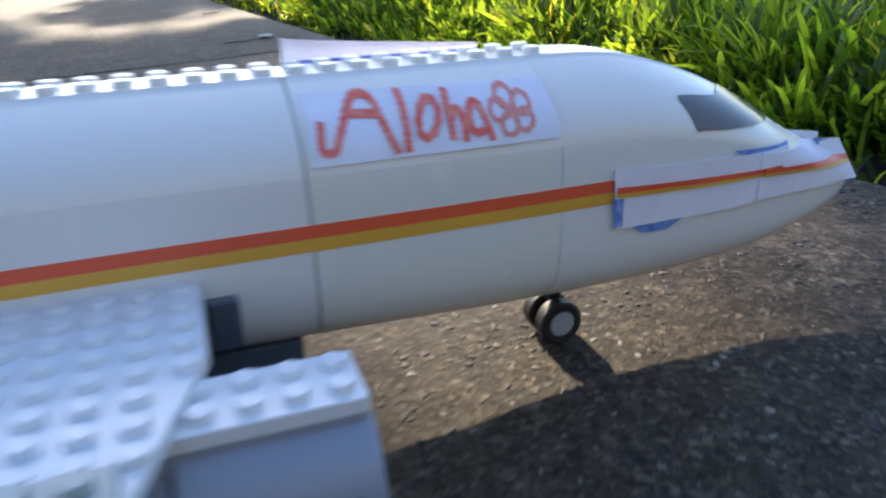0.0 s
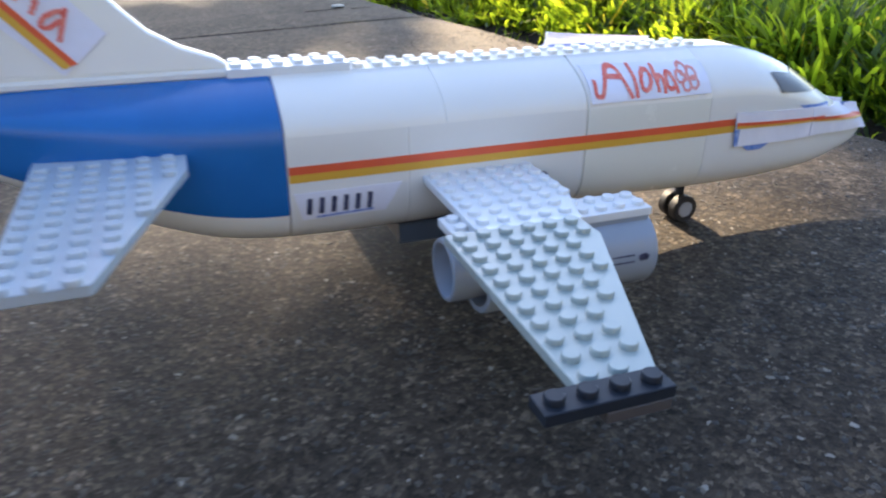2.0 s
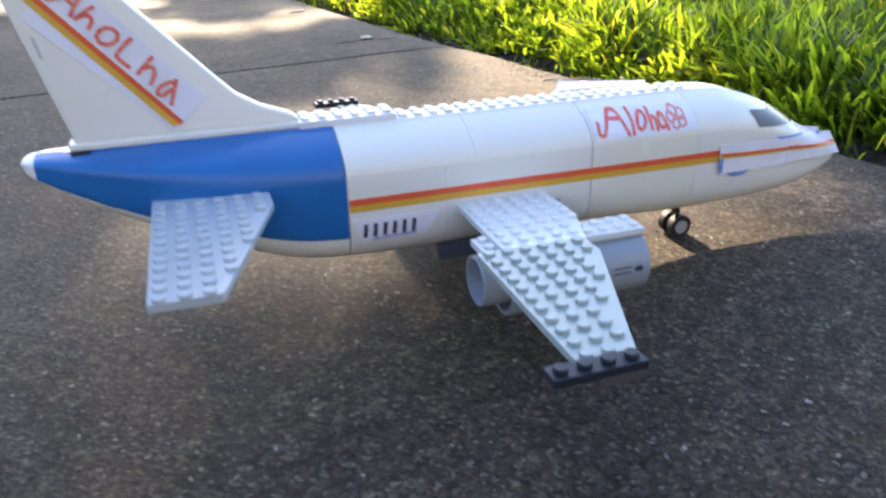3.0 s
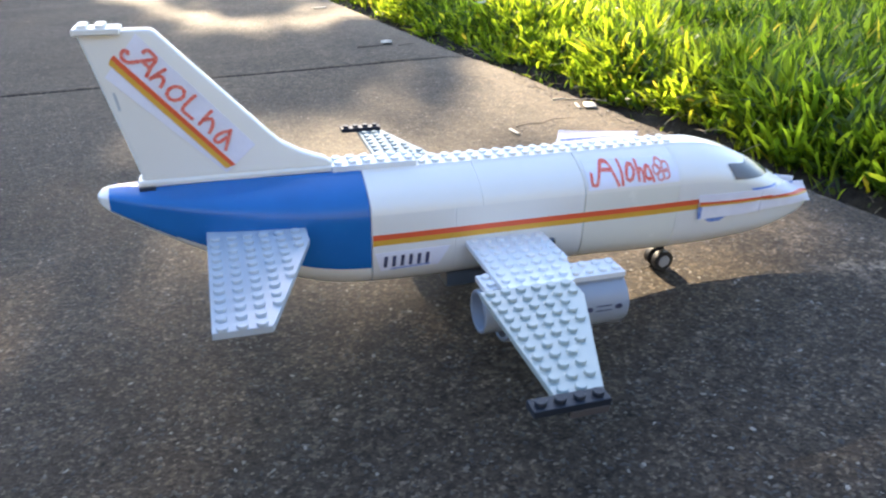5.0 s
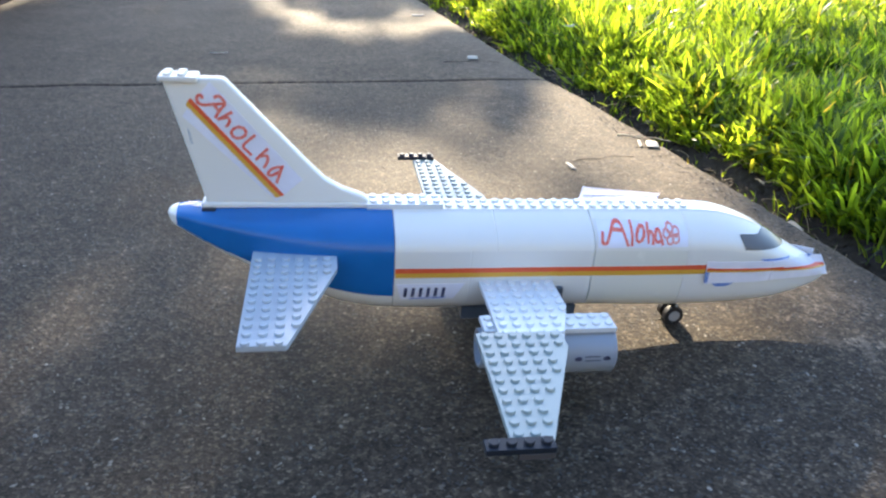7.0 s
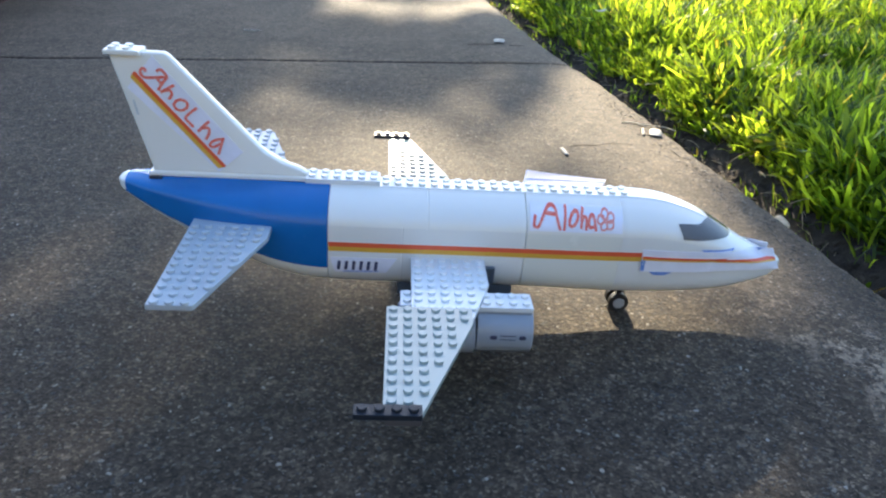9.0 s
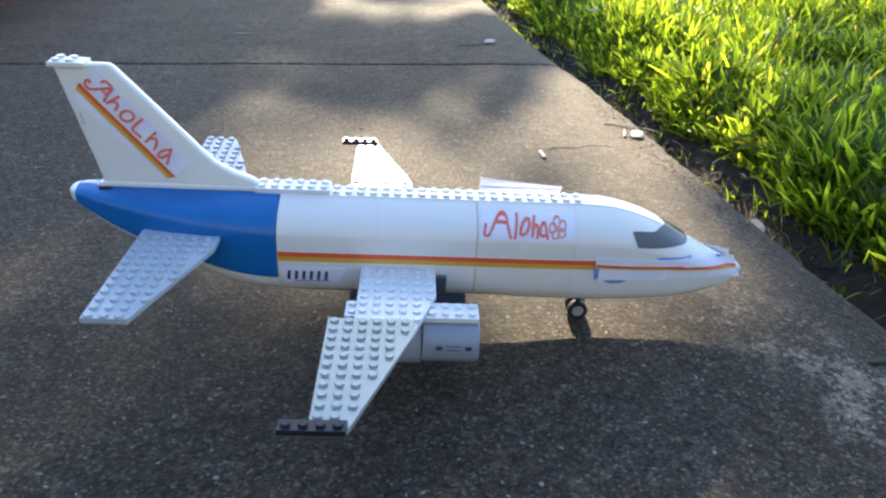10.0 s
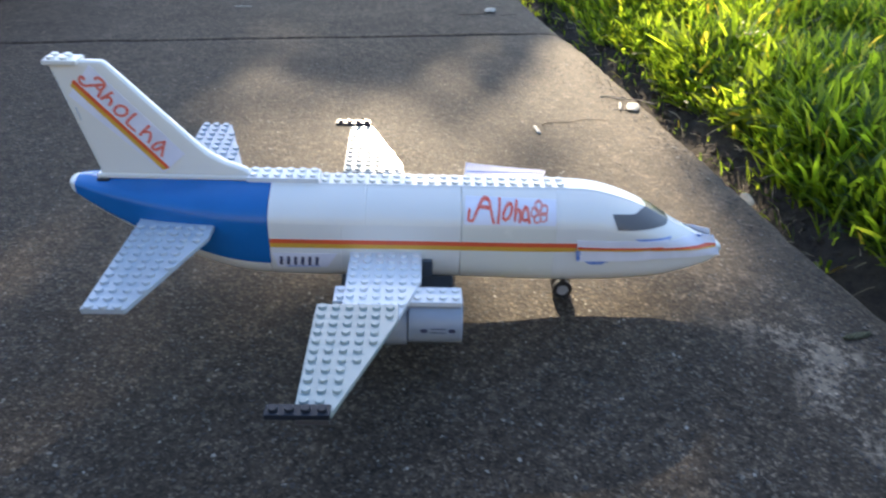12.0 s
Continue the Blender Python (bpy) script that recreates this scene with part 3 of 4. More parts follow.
# paper on the far flank that stands up over the roof line
def far_paper():
    verts, faces = [], []
    n = 12
    for layer in (0.0, 0.35):
        for i in range(n + 1):
            s = i / n
            x = 132 + 57 * s
            lift = 8.2 - 6.2 * s ** 0.8
            for y, z in ((29.5, 79.5), (25, 84.4), (20.5, 88.0), (18.0, 91 + lift * 0.3), (17.2, 91 + lift * 0.8)):
                verts.append((x, y + layer + 0.5, z + layer))
    w = 5
    k = (n + 1) * w
    for i in range(n):
        for j in range(w - 1):
            a = i * w + j
            faces += [(a, a + 1, a + w + 1, a + w), (k + a, k + a + w, k + a + w + 1, k + a + 1)]
        a = i * w + w - 1
        faces.append((a, a + w, k + a + w, k + a))
    sheet = part("paper_sign", mesh_of("paper_sign", verts, faces, THIN_PAPER, scale=MM), plane, "white paper sign curling above the roof")
    verts = [(132.5 + 55 * i / 10, 16.6, 90.9 + (1.1 - 0.5 * i / 10) * j) for i in range(11) for j in range(2)]
    part("paper_edge", mesh_of("paper_edge", verts, [(2 * i, 2 * i + 2, 2 * i + 3, 2 * i + 1) for i in range(10)], PAPER_BLUE, scale=MM), sheet, "blue inked lower edge")


far_paper()


# paper strip with thin stripes taped along the nose
def tip_stand(x, z):
    """How far out the stiff end of the nose paper stays, clear of the tapering tip."""
    if x < 288:
        return 0.0
    k = min(max((z - 42) / 13, 0.0), 1.0)
    return (16.6 - (x - 288) * 0.27) * (1 - k) + (6.5 - (x - 288) * 0.15) * k


def nose_paper(side):
    a = side_patch("nose_paper", (206.4, 65.4), (272, 61.6), (270, 47.2), (207.4, 49.0), PAPER, plane, 0.9, 0.4, 24, 6, side, "white paper strip taped along the nose", 0.5)
    b = side_patch("nose_paper", (258, 62.2), (310.6, 55.4), (315.6, 42.4), (258, 48.2), PAPER, plane, 1.3, 0.4, 22, 6, side, "white paper strip folded round the nose tip", 0.5, tip_stand)
    side_patch("red_line", (207, 60.8), (268, 57.0), (268, 55.7), (207, 59.2), ORANGE_RED, a, 1.75, 0.2, 24, 2, side, "thin red line", 0.3)
    side_patch("yellow_line", (207, 59.2), (268, 55.7), (268, 54.9), (207, 58.0), YELLOW, a, 1.75, 0.2, 24, 2, side, "thin yellow line", 0.3)
    side_patch("red_line", (259, 57.6), (311.6, 50.6), (312.2, 49.0), (259, 56.2), ORANGE_RED, b, 2.3, 0.2, 20, 2, side, "thin red line", 0.3, tip_stand)
    side_patch("yellow_line", (259, 56.2), (312.2, 49.0), (312.4, 48.2), (259, 55.4), YELLOW, b, 2.3, 0.2, 20, 2, side, "thin yellow line", 0.3, tip_stand)
    side_patch("blue_edge", (247, 64.6), (275, 62.2), (272, 60.4), (252, 61.8), PAPER_BLUE, a, 1.0, 0.2, 10, 2, side, "blue marker patch at the paper's edge")
    side_patch("blue_edge", (212, 49.4), (231, 48.8), (225, 45.8), (217, 46.0), PAPER_BLUE, a, 0.7, 0.2, 8, 2, side, "blue marker patch at the paper's edge")
    side_patch("blue_edge", (206.2, 57.6), (209.4, 57.4), (209.6, 49.6), (207.2, 49.4), PAPER_BLUE, a, 1.35, 0.2, 4, 4, side, "blue marker patch at the paper's edge", 0.3)
    side_patch("blue_edge", (297, 57.4), (305, 55.9), (304, 54.4), (299, 55.0), PAPER_BLUE, b, 1.9, 0.2, 6, 2, side, "blue marker patch at the paper's edge", 0.0, tip_stand)


nose_paper(-1)
nose_paper(1)


# registration sticker with plain bars
def sticker(side):
    s = side_patch("sticker", (1.6, 51.6), (45, 51.8), (38, 40.4), (4.6, 40.2), PAPER, plane, 0.5, 0.3, 16, 4, side, "white paper sticker with dark bars")

    def place(u, v):
        x, z = 4 + u, 42.4 + v
        return (x, side * (side_y(x, z) + 1.0), z)
    bars = [[(3 + 4.8 * k, 0.2), (3.7 + 4.8 * k, 7.0)] for k in range(6)]
    for bar in bars:
        strokes("marker_bar", [bar], 2.0, place, NAVY, s, "", 0.0)
    strokes("underline", [[(6, -1.2), (29, -0.4)]], 0.8, place, PAPER_BLUE, s, "blue pen underline")


sticker(-1)
sticker(1)


# fin
def fin():
    outline = [(-114.4, 93), (-14.6, 93), (-15, 97), (-19, 99.6), (-31, 104.0), (-41.6, 110.4), (-48, 116.8), (-96.6, 169.2), (-99, 170.6), (-129.6, 170.6), (-131.6, 168.4), (-113.4, 97.6)]
    thick = lambda z: 4.8 - 0.012 * (z - 92)
    n = len(outline)

    def drawn_in(k, d):
        (ax, az), (px, pz), (bx, bz) = outline[k - 1], outline[k], outline[(k + 1) % n]
        e1, e2 = Vector((px - ax, pz - az)).normalized(), Vector((bx - px, bz - pz)).normalized()
        n1, n2 = Vector((-e1.y, e1.x)), Vector((-e2.y, e2.x))
        m = (n1 + n2).normalized()
        return px + m.x * d / max(0.5, m.dot(n1)), pz + m.y * d / max(0.5, m.dot(n1))
    bm = bmesh.new()
    rows = []
    for s, inset, share in ((-1, 2.6, 1.0), (-1, 1.0, 0.86), (-1, 0.2, 0.5), (1, 0.2, 0.5), (1, 1.0, 0.86), (1, 2.6, 1.0)):
        pts = [drawn_in(k, inset) for k in range(n)]
        rows.append([bm.verts.new((x, s * share * thick(z), z)) for x, z in pts])
    bm.faces.new(rows[0])
    bm.faces.new(rows[-1][::-1])
    for a, c in zip(rows, rows[1:]):
        for k in range(n):
            bm.faces.new((a[k], c[k], c[(k + 1) % n], a[(k + 1) % n]))
    f = part_bm("tail_fin", bm, FIN_WHITE, plane, "tall swept white tail fin", 30)
    bm = bmesh.new()
    add_box(bm, -115.4, -14.6, -6.6, 6.6, 91.9, 95.2, 0.8)
    part_bm("fin_base", bm, FIN_WHITE, f, "flat base of the fin")
    bm = bmesh.new()
    add_box(bm, -133, -112, -7, 7, 168.6, 171.6, 0.5)
    for x in (-128.5, -120.5):
        for y in (-4, 4):
            add_stud(bm, x, y * 0.9, 171.5)
    part_bm("fin_cap", bm, FIN_WHITE, f, "studded cap on the fin")
    bm = bmesh.new()
    add_box(bm, -115, -107, -8.6, 8.6, 90.6, 92.6, 0.2)
    part_bm("fin_clip", bm, DARK_GREY, f, "dark clip slot at the fin's foot")

    def fin_sheet(name, corners, mat, parent, lift, side, label):
        n, verts, faces = 10, [], []
        tl, tr, br, bl = corners
        for layer in (lift, lift - 0.25):
            for i in range(n + 1):
                s = i / n
                for a, b in ((tl, tr), (bl, br)):
                    x, z = a[0] + (b[0] - a[0]) * s, a[1] + (b[1] - a[1]) * s
                    verts.append((x, side * (thick(z) + layer + 0.15 * math.sin(7 * s)), z))
        k = 2 * (n + 1)
        for i in range(n):
            a = 2 * i
            faces += [(a, a + 2, a + 3, a + 1), (k + a, k + a + 1, k + a + 3, k + a + 2), (a, k + a, k + a + 2, a + 2), (a + 1, a + 3, k + a + 3, k + a + 1)]
        faces += [(0, 1, k + 1, k), (2 * n, k + 2 * n, k + 2 * n + 1, 2 * n + 1)]
        return part(name, mesh_of(name, verts, faces, mat, None, False, MM), parent, label)

    for side in (-1, 1):
        sheet = fin_sheet("fin_paper", ((-105.6, 168.6), (-55.2, 110.2), (-71.2, 96.2), (-122.2, 148.6)), PAPER, f, 0.5, side, "white paper strip with red handwriting")
        d, up = Vector((0.652, -0.758)), Vector((0.758, 0.652))
        base = Vector((-118.6, 157.6))
        at = lambda u, v: tuple(base + d * u + up * v)
        fin_sheet("red_stripe", (at(0.2, 2.5), at(77.4, 2.3), at(76.6, 0.1), at(0.4, 0.1)), ORANGE_RED, sheet, 0.9, side, "red pen stripe")
        fin_sheet("yellow_stripe", (at(0.4, 0.1), at(76.6, 0.1), at(75.6, -2.5), at(1.4, -2.3)), YELLOW, sheet, 0.9, side, "yellow pen stripe")

        def place(u, v):
            x, z = at(u, v)
            return (x, side * (thick(z) + 1.15), z)
        capital = [bend([(4.4, 7.2), (3.2, 8.3), (1.8, 7.2), (2.5, 5.0), (4.6, 4.1), (7.0, 4.9), (10.2, 9.2), (14.4, 14.9)]),
                   bend([(8.2, 12.6), (8.8, 15.2), (11.2, 15.7), (14.5, 14.9), (15.2, 11.0), (16.1, 7.8), (17.0, 5.0)]), bend([(10.6, 9.8), (15.2, 9.6)])]
        tall = [bend([(20.6, 14.8), (19.6, 10.4), (18.7, 5.2)]), bend([(19.2, 7.4), (21.4, 10.4), (23.7, 9.6), (24.8, 5.8)])]
        ring_letter = [loop_points(31.7, 9.0, 3.5, 4.0, 16, 0.15)]
        corner = [bend([(38.9, 15.4), (38.6, 10.5), (39.2, 5.4), (42.4, 4.9), (46.4, 5.1)])]
        tall_too = [bend([(49.6, 15.2), (49.6, 10.5), (50.1, 4.8)]), bend([(50.0, 8.4), (52.4, 11.6), (55.0, 9.6), (56.8, 5.0)])]
        last = [bend([(63.4, 13.0), (61.6, 11.6), (60.2, 7.4), (61.2, 4.3), (63.4, 5.6), (64.2, 10.2)]), bend([(62.6, 14.6), (65.0, 10.5), (67.0, 7.0), (68.7, 4.2)])]
        for letter in (capital, tall, ring_letter, corner, tall_too, last):
            strokes("letter", letter, 1.7, place, RED, sheet, "red marker letter")
    side = -1
    fin_sheet("scuff", ((-120, 141), (-119, 141), (-117.4, 132), (-118.6, 132)), TAIL_GREY, f, 0.12, side, "small grey scuff")


fin()


# wings and tailplanes
def inside(outline, x, y, margin):
    ok = True
    n = len(outline)
    area = sum(outline[i][0] * outline[(i + 1) % n][1] - outline[(i + 1) % n][0] * outline[i][1] for i in range(n))
    for i in range(n):
        (ax, ay), (bx, by) = outline[i], outline[(i + 1) % n]
        d = ((bx - ax) * (y - ay) - (by - ay) * (x - ax)) / math.hypot(bx - ax, by - ay)
        ok = ok and (d if area > 0 else -d) > margin
    return ok


def plate(name, outline, z_top, xs, ys, mat, parent, label, thick=3.2, skip=None, margin=2.3, single=True):
    points = [(x, y) for x in xs for y in ys if inside(outline, x, y, margin) and not (skip and skip(x, y))]
    bm = bmesh.new()
    add_prism(bm, outline, z_top - thick, z_top, 0.25)
    if not single:
        for x, y in points:
            add_stud(bm, x, y, z_top - 0.02)
    ob = part_bm(name, bm, mat, parent, label, 30)
    if single:
        set_studs(points, z_top - 0.02, mat, ob)
    return ob


FAR_WING = pose(0.0765, 0.17, 0.0533) @ pose(0, 0, 0, 2.3, 0, 0.8) @ pose(-0.08, -0.17, -0.0548)


def wing(s):
    near = s < 0
    root = [(54, s * 24), (102, s * 24), (102, s * 64), (88.7, s * 104), (54, s * 104)]
    bits = [plate("wing_root_plate", root, 52.8, [58 + 8 * i for i in range(6)], [s * (28 + 8 * i) for i in range(1, 9)], WING_WHITE, plane, "white studded wing root plate", margin=1.6, single=near)]
    outer = [(39.5, s * 96), (88.5, s * 96), (88.5, s * 111), (58.6, s * 187), (57.6, s * 189), (39.5, s * 189)]
    bits.append(plate("wing_panel", outer, 56.0, [43.5 + 8 * i for i in range(6)], [s * (100 + 8 * i) for i in range(12)], PALE_GREY, plane, "pale grey tapered wing plate with studs", margin=3.4,
          skip=lambda x, y: abs(y) > 184, single=near))
    tip = [(26, s * 185), (58, s * 185), (58, s * 193), (26, s * 193)]
    bits.append(plate("wingtip_plate", tip, 59.2, [30 + 8 * i for i in range(4)], [s * 189], TIP_GREY, plane, "dark grey studded wingtip plate"))
    # brown-grey strip below the tip plate, level with the panel
    bm = bmesh.new()
    add_box(bm, 41, 57.6, min(s * 189.4, s * 192.8), max(s * 189.4, s * 192.8), 52.8, 55.9, 0.25)
    bits.append(part_bm("wingtip_understrip", bm, DULL_BROWN, plane, "dull brown-grey strip under the wingtip"))
    if s > 0:
        # tilt added to this wing, root low and tip high, to mirror the sun
        for ob in bits:
            ob.matrix_basis = FAR_WING


def tailplane(s):
    out = [(-85, s * 20), (-35, s * 20), (-35, s * 46), (-60.4, s * 124.2), (-61.4, s * 125.4), (-85, s * 125.4)]
    t = plate("tailplane", out, 71.2, [-81 + 8 * i for i in range(6)], [s * (35.6 + 8 * i) for i in range(12)], TAIL_GREY, plane, "pale grey tapered tailplane plate with studs", margin=1.6, single=s < 0)
    if s > 0:
        t.matrix_basis = pose(0.004, 0.03, 0.07) @ pose(0, 0, 0, 4.5) @ pose(0, -0.03, -0.07)


def engine(s):
    cy, cz = s * 76, 31.2
    bm = bmesh.new()
    add_tube(bm, 94, 128, cy, cz, 15.2, 13.4, 40)
    e = part_bm("engine", bm, ENGINE_GREY, plane, "light bluish grey round engine under the wing", 30)
    bm = bmesh.new()
    add_tube(bm, 59, 93.4, cy, cz - 2.2, 14.9, 12.4, 40)
    add_disc(bm, 72, cy, cz - 2.2, 12.5)
    part_bm("engine_core", bm, ENGINE_GREY, e, "grey rear engine shell")
    bm = bmesh.new()
    add_tube(bm, 46.5, 71, cy, cz + 1.4, 11.8, 10.2, 36)
    add_disc(bm, 60, cy, cz + 1.4, 10.3)
    part_bm("exhaust_ring", bm, ENGINE_GREY, e, "open round exhaust")
    bm = bmesh.new()
    add_box(bm, 62, 127, cy - 7.6, cy + 7.6, 40, 46.5, 0.4)
    part_bm("pylon", bm, ENGINE_GREY, e, "grey block between engine and plate")
    bm = bmesh.new()
    for k in range(10):
        a = radians(36 * k)
        c, d = math.cos(a), math.sin(a)
        v = [bm.verts.new((120 + dx, cy + r * c - t * d, cz + r * d + t * c)) for dx, r, t in ((0, 2, -1), (1.5, 12.5, -2.6), (-1.5, 12.5, 2.6), (-1.5, 2, 1))]
        bm.faces.new(v)
    add_disc(bm, 117, cy, cz, 13.3)
    part_bm("fan", bm, DARK_GREY, e, "dark fan inside the intake")
    bm = bmesh.new()
    add_box(bm, 47.5, 127.5, cy - 8.4, cy + 8.4, 46.4, 49.6, 0.25)
    if s > 0:
        for i in range(10):
            for y in (-4, 4):
                add_stud(bm, 51.5 + 8 * i, cy + y, 49.55)
    top = part_bm("engine_top_plate", bm, WING_WHITE, plane, "white studded plate on the engine")
    if s < 0:
        set_studs([(51.5 + 8 * i, cy + y) for i in range(10) for y in (-4, 4)], 49.55, WING_WHITE, top)

    if s > 0:
        e.matrix_basis = FAR_WING
        top.matrix_basis = FAR_WING

    def place(u, v):
        a = radians(6 + v)
        return (u, cy + s * 15.45 * math.cos(a), cz + 15.45 * math.sin(a))
    marks = [loop_points(104, 0, 1.1, 4.4, 10), loop_points(121.5, 0, 1.1, 4.4, 10), [(108, 4.8), (117.4, 4.8)], [(108, -4.8), (117.4, -4.8)]]
    for m in marks[:2]:
        strokes("printed_dot", [m], 2.4, place, NAVY, e, "dark printed dot")
    for m in marks[2:]:
        strokes("printed_bar", [m], 2.4, place, NAVY, e, "thin dark printed bar")


for s in (-1, 1):
    wing(s)
    tailplane(s)
    engine(s)

# dark wing box under the belly and the landing gear
bm = bmesh.new()
add_box(bm, 46, 124, -24, 24, 20, 29, 0.6)
add_box(bm, 102.4, 109.6, -35, 35, 36, 48.5, 0.6)
part_bm("wing_box", bm, MID_GREY, plane, "dark grey block under the belly")
TYRE = wheel_mesh("tyre", [(-2.6, 4.2), (-2.9, 6.4), (-2.1, 7.2), (2.1, 7.2), (2.9, 6.4), (2.6, 4.2)], BLACK)
HUB = wheel_mesh("hub", [(-3.1, 2.4), (-3.0, 3.9), (-2.5, 4.3), (2.5, 4.3), (3.0, 3.9), (3.1, 2.4)], HUB_GREY)


def gear(name, x, ys, top):
    bm = bmesh.new()
    add_box(bm, x - 2.4, x + 2.4, -1.2, 1.2, 6, top, 0.4) if len(ys) == 2 and max(ys) < 12 else add_box(bm, x - 4, x + 4, min(ys) + 4, max(ys) - 4, 5, top, 0.4)
    add_box(bm, x - 1.6, x + 1.6, min(ys), max(ys), 5.6, 8.8, 0.3)
    g = part_bm(name, bm, DARK_GREY, plane, "dark grey landing gear leg with black wheels")
    for y in ys:
        wheel = part("wheel", TYRE, g, "black rubber tyre")
        wheel.location = (x * MM, y * MM, 7.25 * MM)
        part("hub", HUB, wheel, "pale grey hub")


gear("nose_gear", 207, (-4.4, 4.4), 30)
gear("main_gear", 84, (-24, 24), 21)


# ---- the pavement, the lawn and what lies on them ----
edge_x = curve([(-3.2, 0.98), (-1.2, 0.63), (-0.6, 0.52), (-0.02, 0.431), (0.06, 0.417), (0.19, 0.399), (0.34, 0.377), (0.44, 0.364), (0.565, 0.346), (0.71, 0.317), (1.25, 0.243), (2.0, 0.15), (4.0, -0.10)])
JOINT = curve([(-0.8, 0.676), (-0.126, 0.700), (0.315, 0.717), (0.5, 0.723)])
LEFT = -0.757


def rough(x, y, scale, seed=0.0):
    return noise.fractal(Vector((x * scale + seed, y * scale - seed, seed)), 0.9, 2.1, 4)


def slab(name, v0, v1, ny, parent, label):
    """A worn slab with rounded, crumbling rims; v runs from the near joint to the far one."""
    bm = bmesh.new()
    nx = 96
    us = [0, 0.002, 0.006] + spread(0.012, 0.988, nx) + [0.994, 0.998, 1]
    vs = [0, 0.0015, 0.004] + spread(0.01, 0.99, ny) + [0.996, 0.9985, 1]
    rows = []
    for v in vs:
        row = []
        for u in us:
            ya = v0(0) + (v1(0) - v0(0)) * v
            xr = edge_x(ya) + 0.0018 * rough(1.7, ya, 14) + 0.0025 * rough(0.3, ya, 60)
            x = LEFT + (xr - LEFT) * u
            y = v0(x) + (v1(x) - v0(x)) * v
            du, dv = min(u, 1 - u) * 1.1, min(v, 1 - v) * (v1(0) - v0(0))
            drop = max(0.005 * max(0.0, 1 - du / 0.006) ** 2, 0.003 * max(0.0, 1 - dv / 0.003) ** 2) * (1 + 0.5 * rough(x, y, 40))
            row.append(bm.verts.new((x, y, 0.0009 * rough(x, y, 9) + 0.0005 * rough(x, y, 60, 3) - drop - 0.003 * max(0.0, 1 - (xr - x) / 0.05) ** 2)))
        rows.append(row)
    for a, b in zip(rows, rows[1:]):
        for i in range(len(us) - 1):
            bm.faces.new((a[i], a[i + 1], b[i + 1], b[i]))
    rim = rows[0] + [r[-1] for r in rows[1:]] + rows[-1][-2::-1] + [r[0] for r in rows[-2:0:-1]]
    low = [bm.verts.new((v.co.x, v.co.y, -0.09)) for v in rim]
    for i in range(len(rim)):
        j = (i + 1) % len(rim)
        bm.faces.new((rim[i], low[i], low[j], rim[j]))
    return part(name, bm_mesh(name, bm, CONCRETE, 60), parent, label)


pavement = tagged(new("pavement"), "worn exposed-aggregate concrete footpath in two slabs", "footpath", kind="structure")
GAP = 0.0012
slab("slab", lambda x: JOINT(x) - 3.9, lambda x: JOINT(x) - 1.952, 30, pavement, "grey-brown pebbled concrete slab")
slab("slab", lambda x: JOINT(x) - 1.95, lambda x: JOINT(x) - GAP, 150, pavement, "grey-brown pebbled concrete slab")
slab("slab", lambda x: JOINT(x) + GAP, lambda x: JOINT(x) + 1.95, 120, pavement, "grey-brown pebbled concrete slab")
slab("slab", lambda x: JOINT(x) + 1.96, lambda x: JOINT(x) + 3.9, 40, pavement, "grey-brown pebbled concrete slab")


# loose-looking chips set in the surface, nearest the toy
def chips(count):
    rng = np.random.default_rng(5)
    base = [(1, 0, 0), (-0.5, 0.87, 0), (-0.5, -0.87, 0), (0.5, 0.6, 0.7), (-0.7, 0, 0.7), (0.4, -0.7, 0.6)]
    tris = [(0, 1, 3), (1, 4, 3), (1, 2, 4), (2, 5, 4), (2, 0, 5), (0, 3, 5), (3, 4, 5)]
    verts, faces, kinds = [], [], []
    for k in range(count):
        y = -0.42 + 1.0 * rng.random() ** 1.2
        x = LEFT + 0.02 + (edge_x(y) - LEFT - 0.03) * rng.random()
        r = 0.0006 + 0.0013 * rng.random() ** 2.6
        a, st = rng.random() * 6.28, 0.6 + 0.8 * rng.random()
        z = 0.0009 * rough(x, y, 9)
        n = len(verts)
        for bx, by, bz in base:
            px, py = bx * r * st, by * r / st
            verts.append((x + px * math.cos(a) - py * math.sin(a), y + px * math.sin(a) + py * math.cos(a), z - 0.0003 + bz * r * 0.55))
        faces += [(n + i, n + j, n + l) for i, j, l in tris]
        kinds += [0] * len(tris)
    m, t, p = nodes_of("aggregate_chip")
    g = t.nodes.new("ShaderNodeNewGeometry")
    link(t, ramp(t, g.outputs["Random Per Island"], [(0, (0.018, 0.017, 0.015)), (0.45, (0.035, 0.032, 0.028)), (0.75, (0.064, 0.055, 0.043)), (0.94, (0.11, 0.097, 0.076)), (1, (0.24, 0.225, 0.195))]), p.inputs["Base Color"])
    p.inputs["Roughness"].default_value = 0.7
    ob = part("aggregate_chips", mesh_of("aggregate_chips", verts, faces, m, None, False), pavement, "small pale and brown stone chips set in concrete")
    tagged(ob, kind="stuff")


chips(70000)


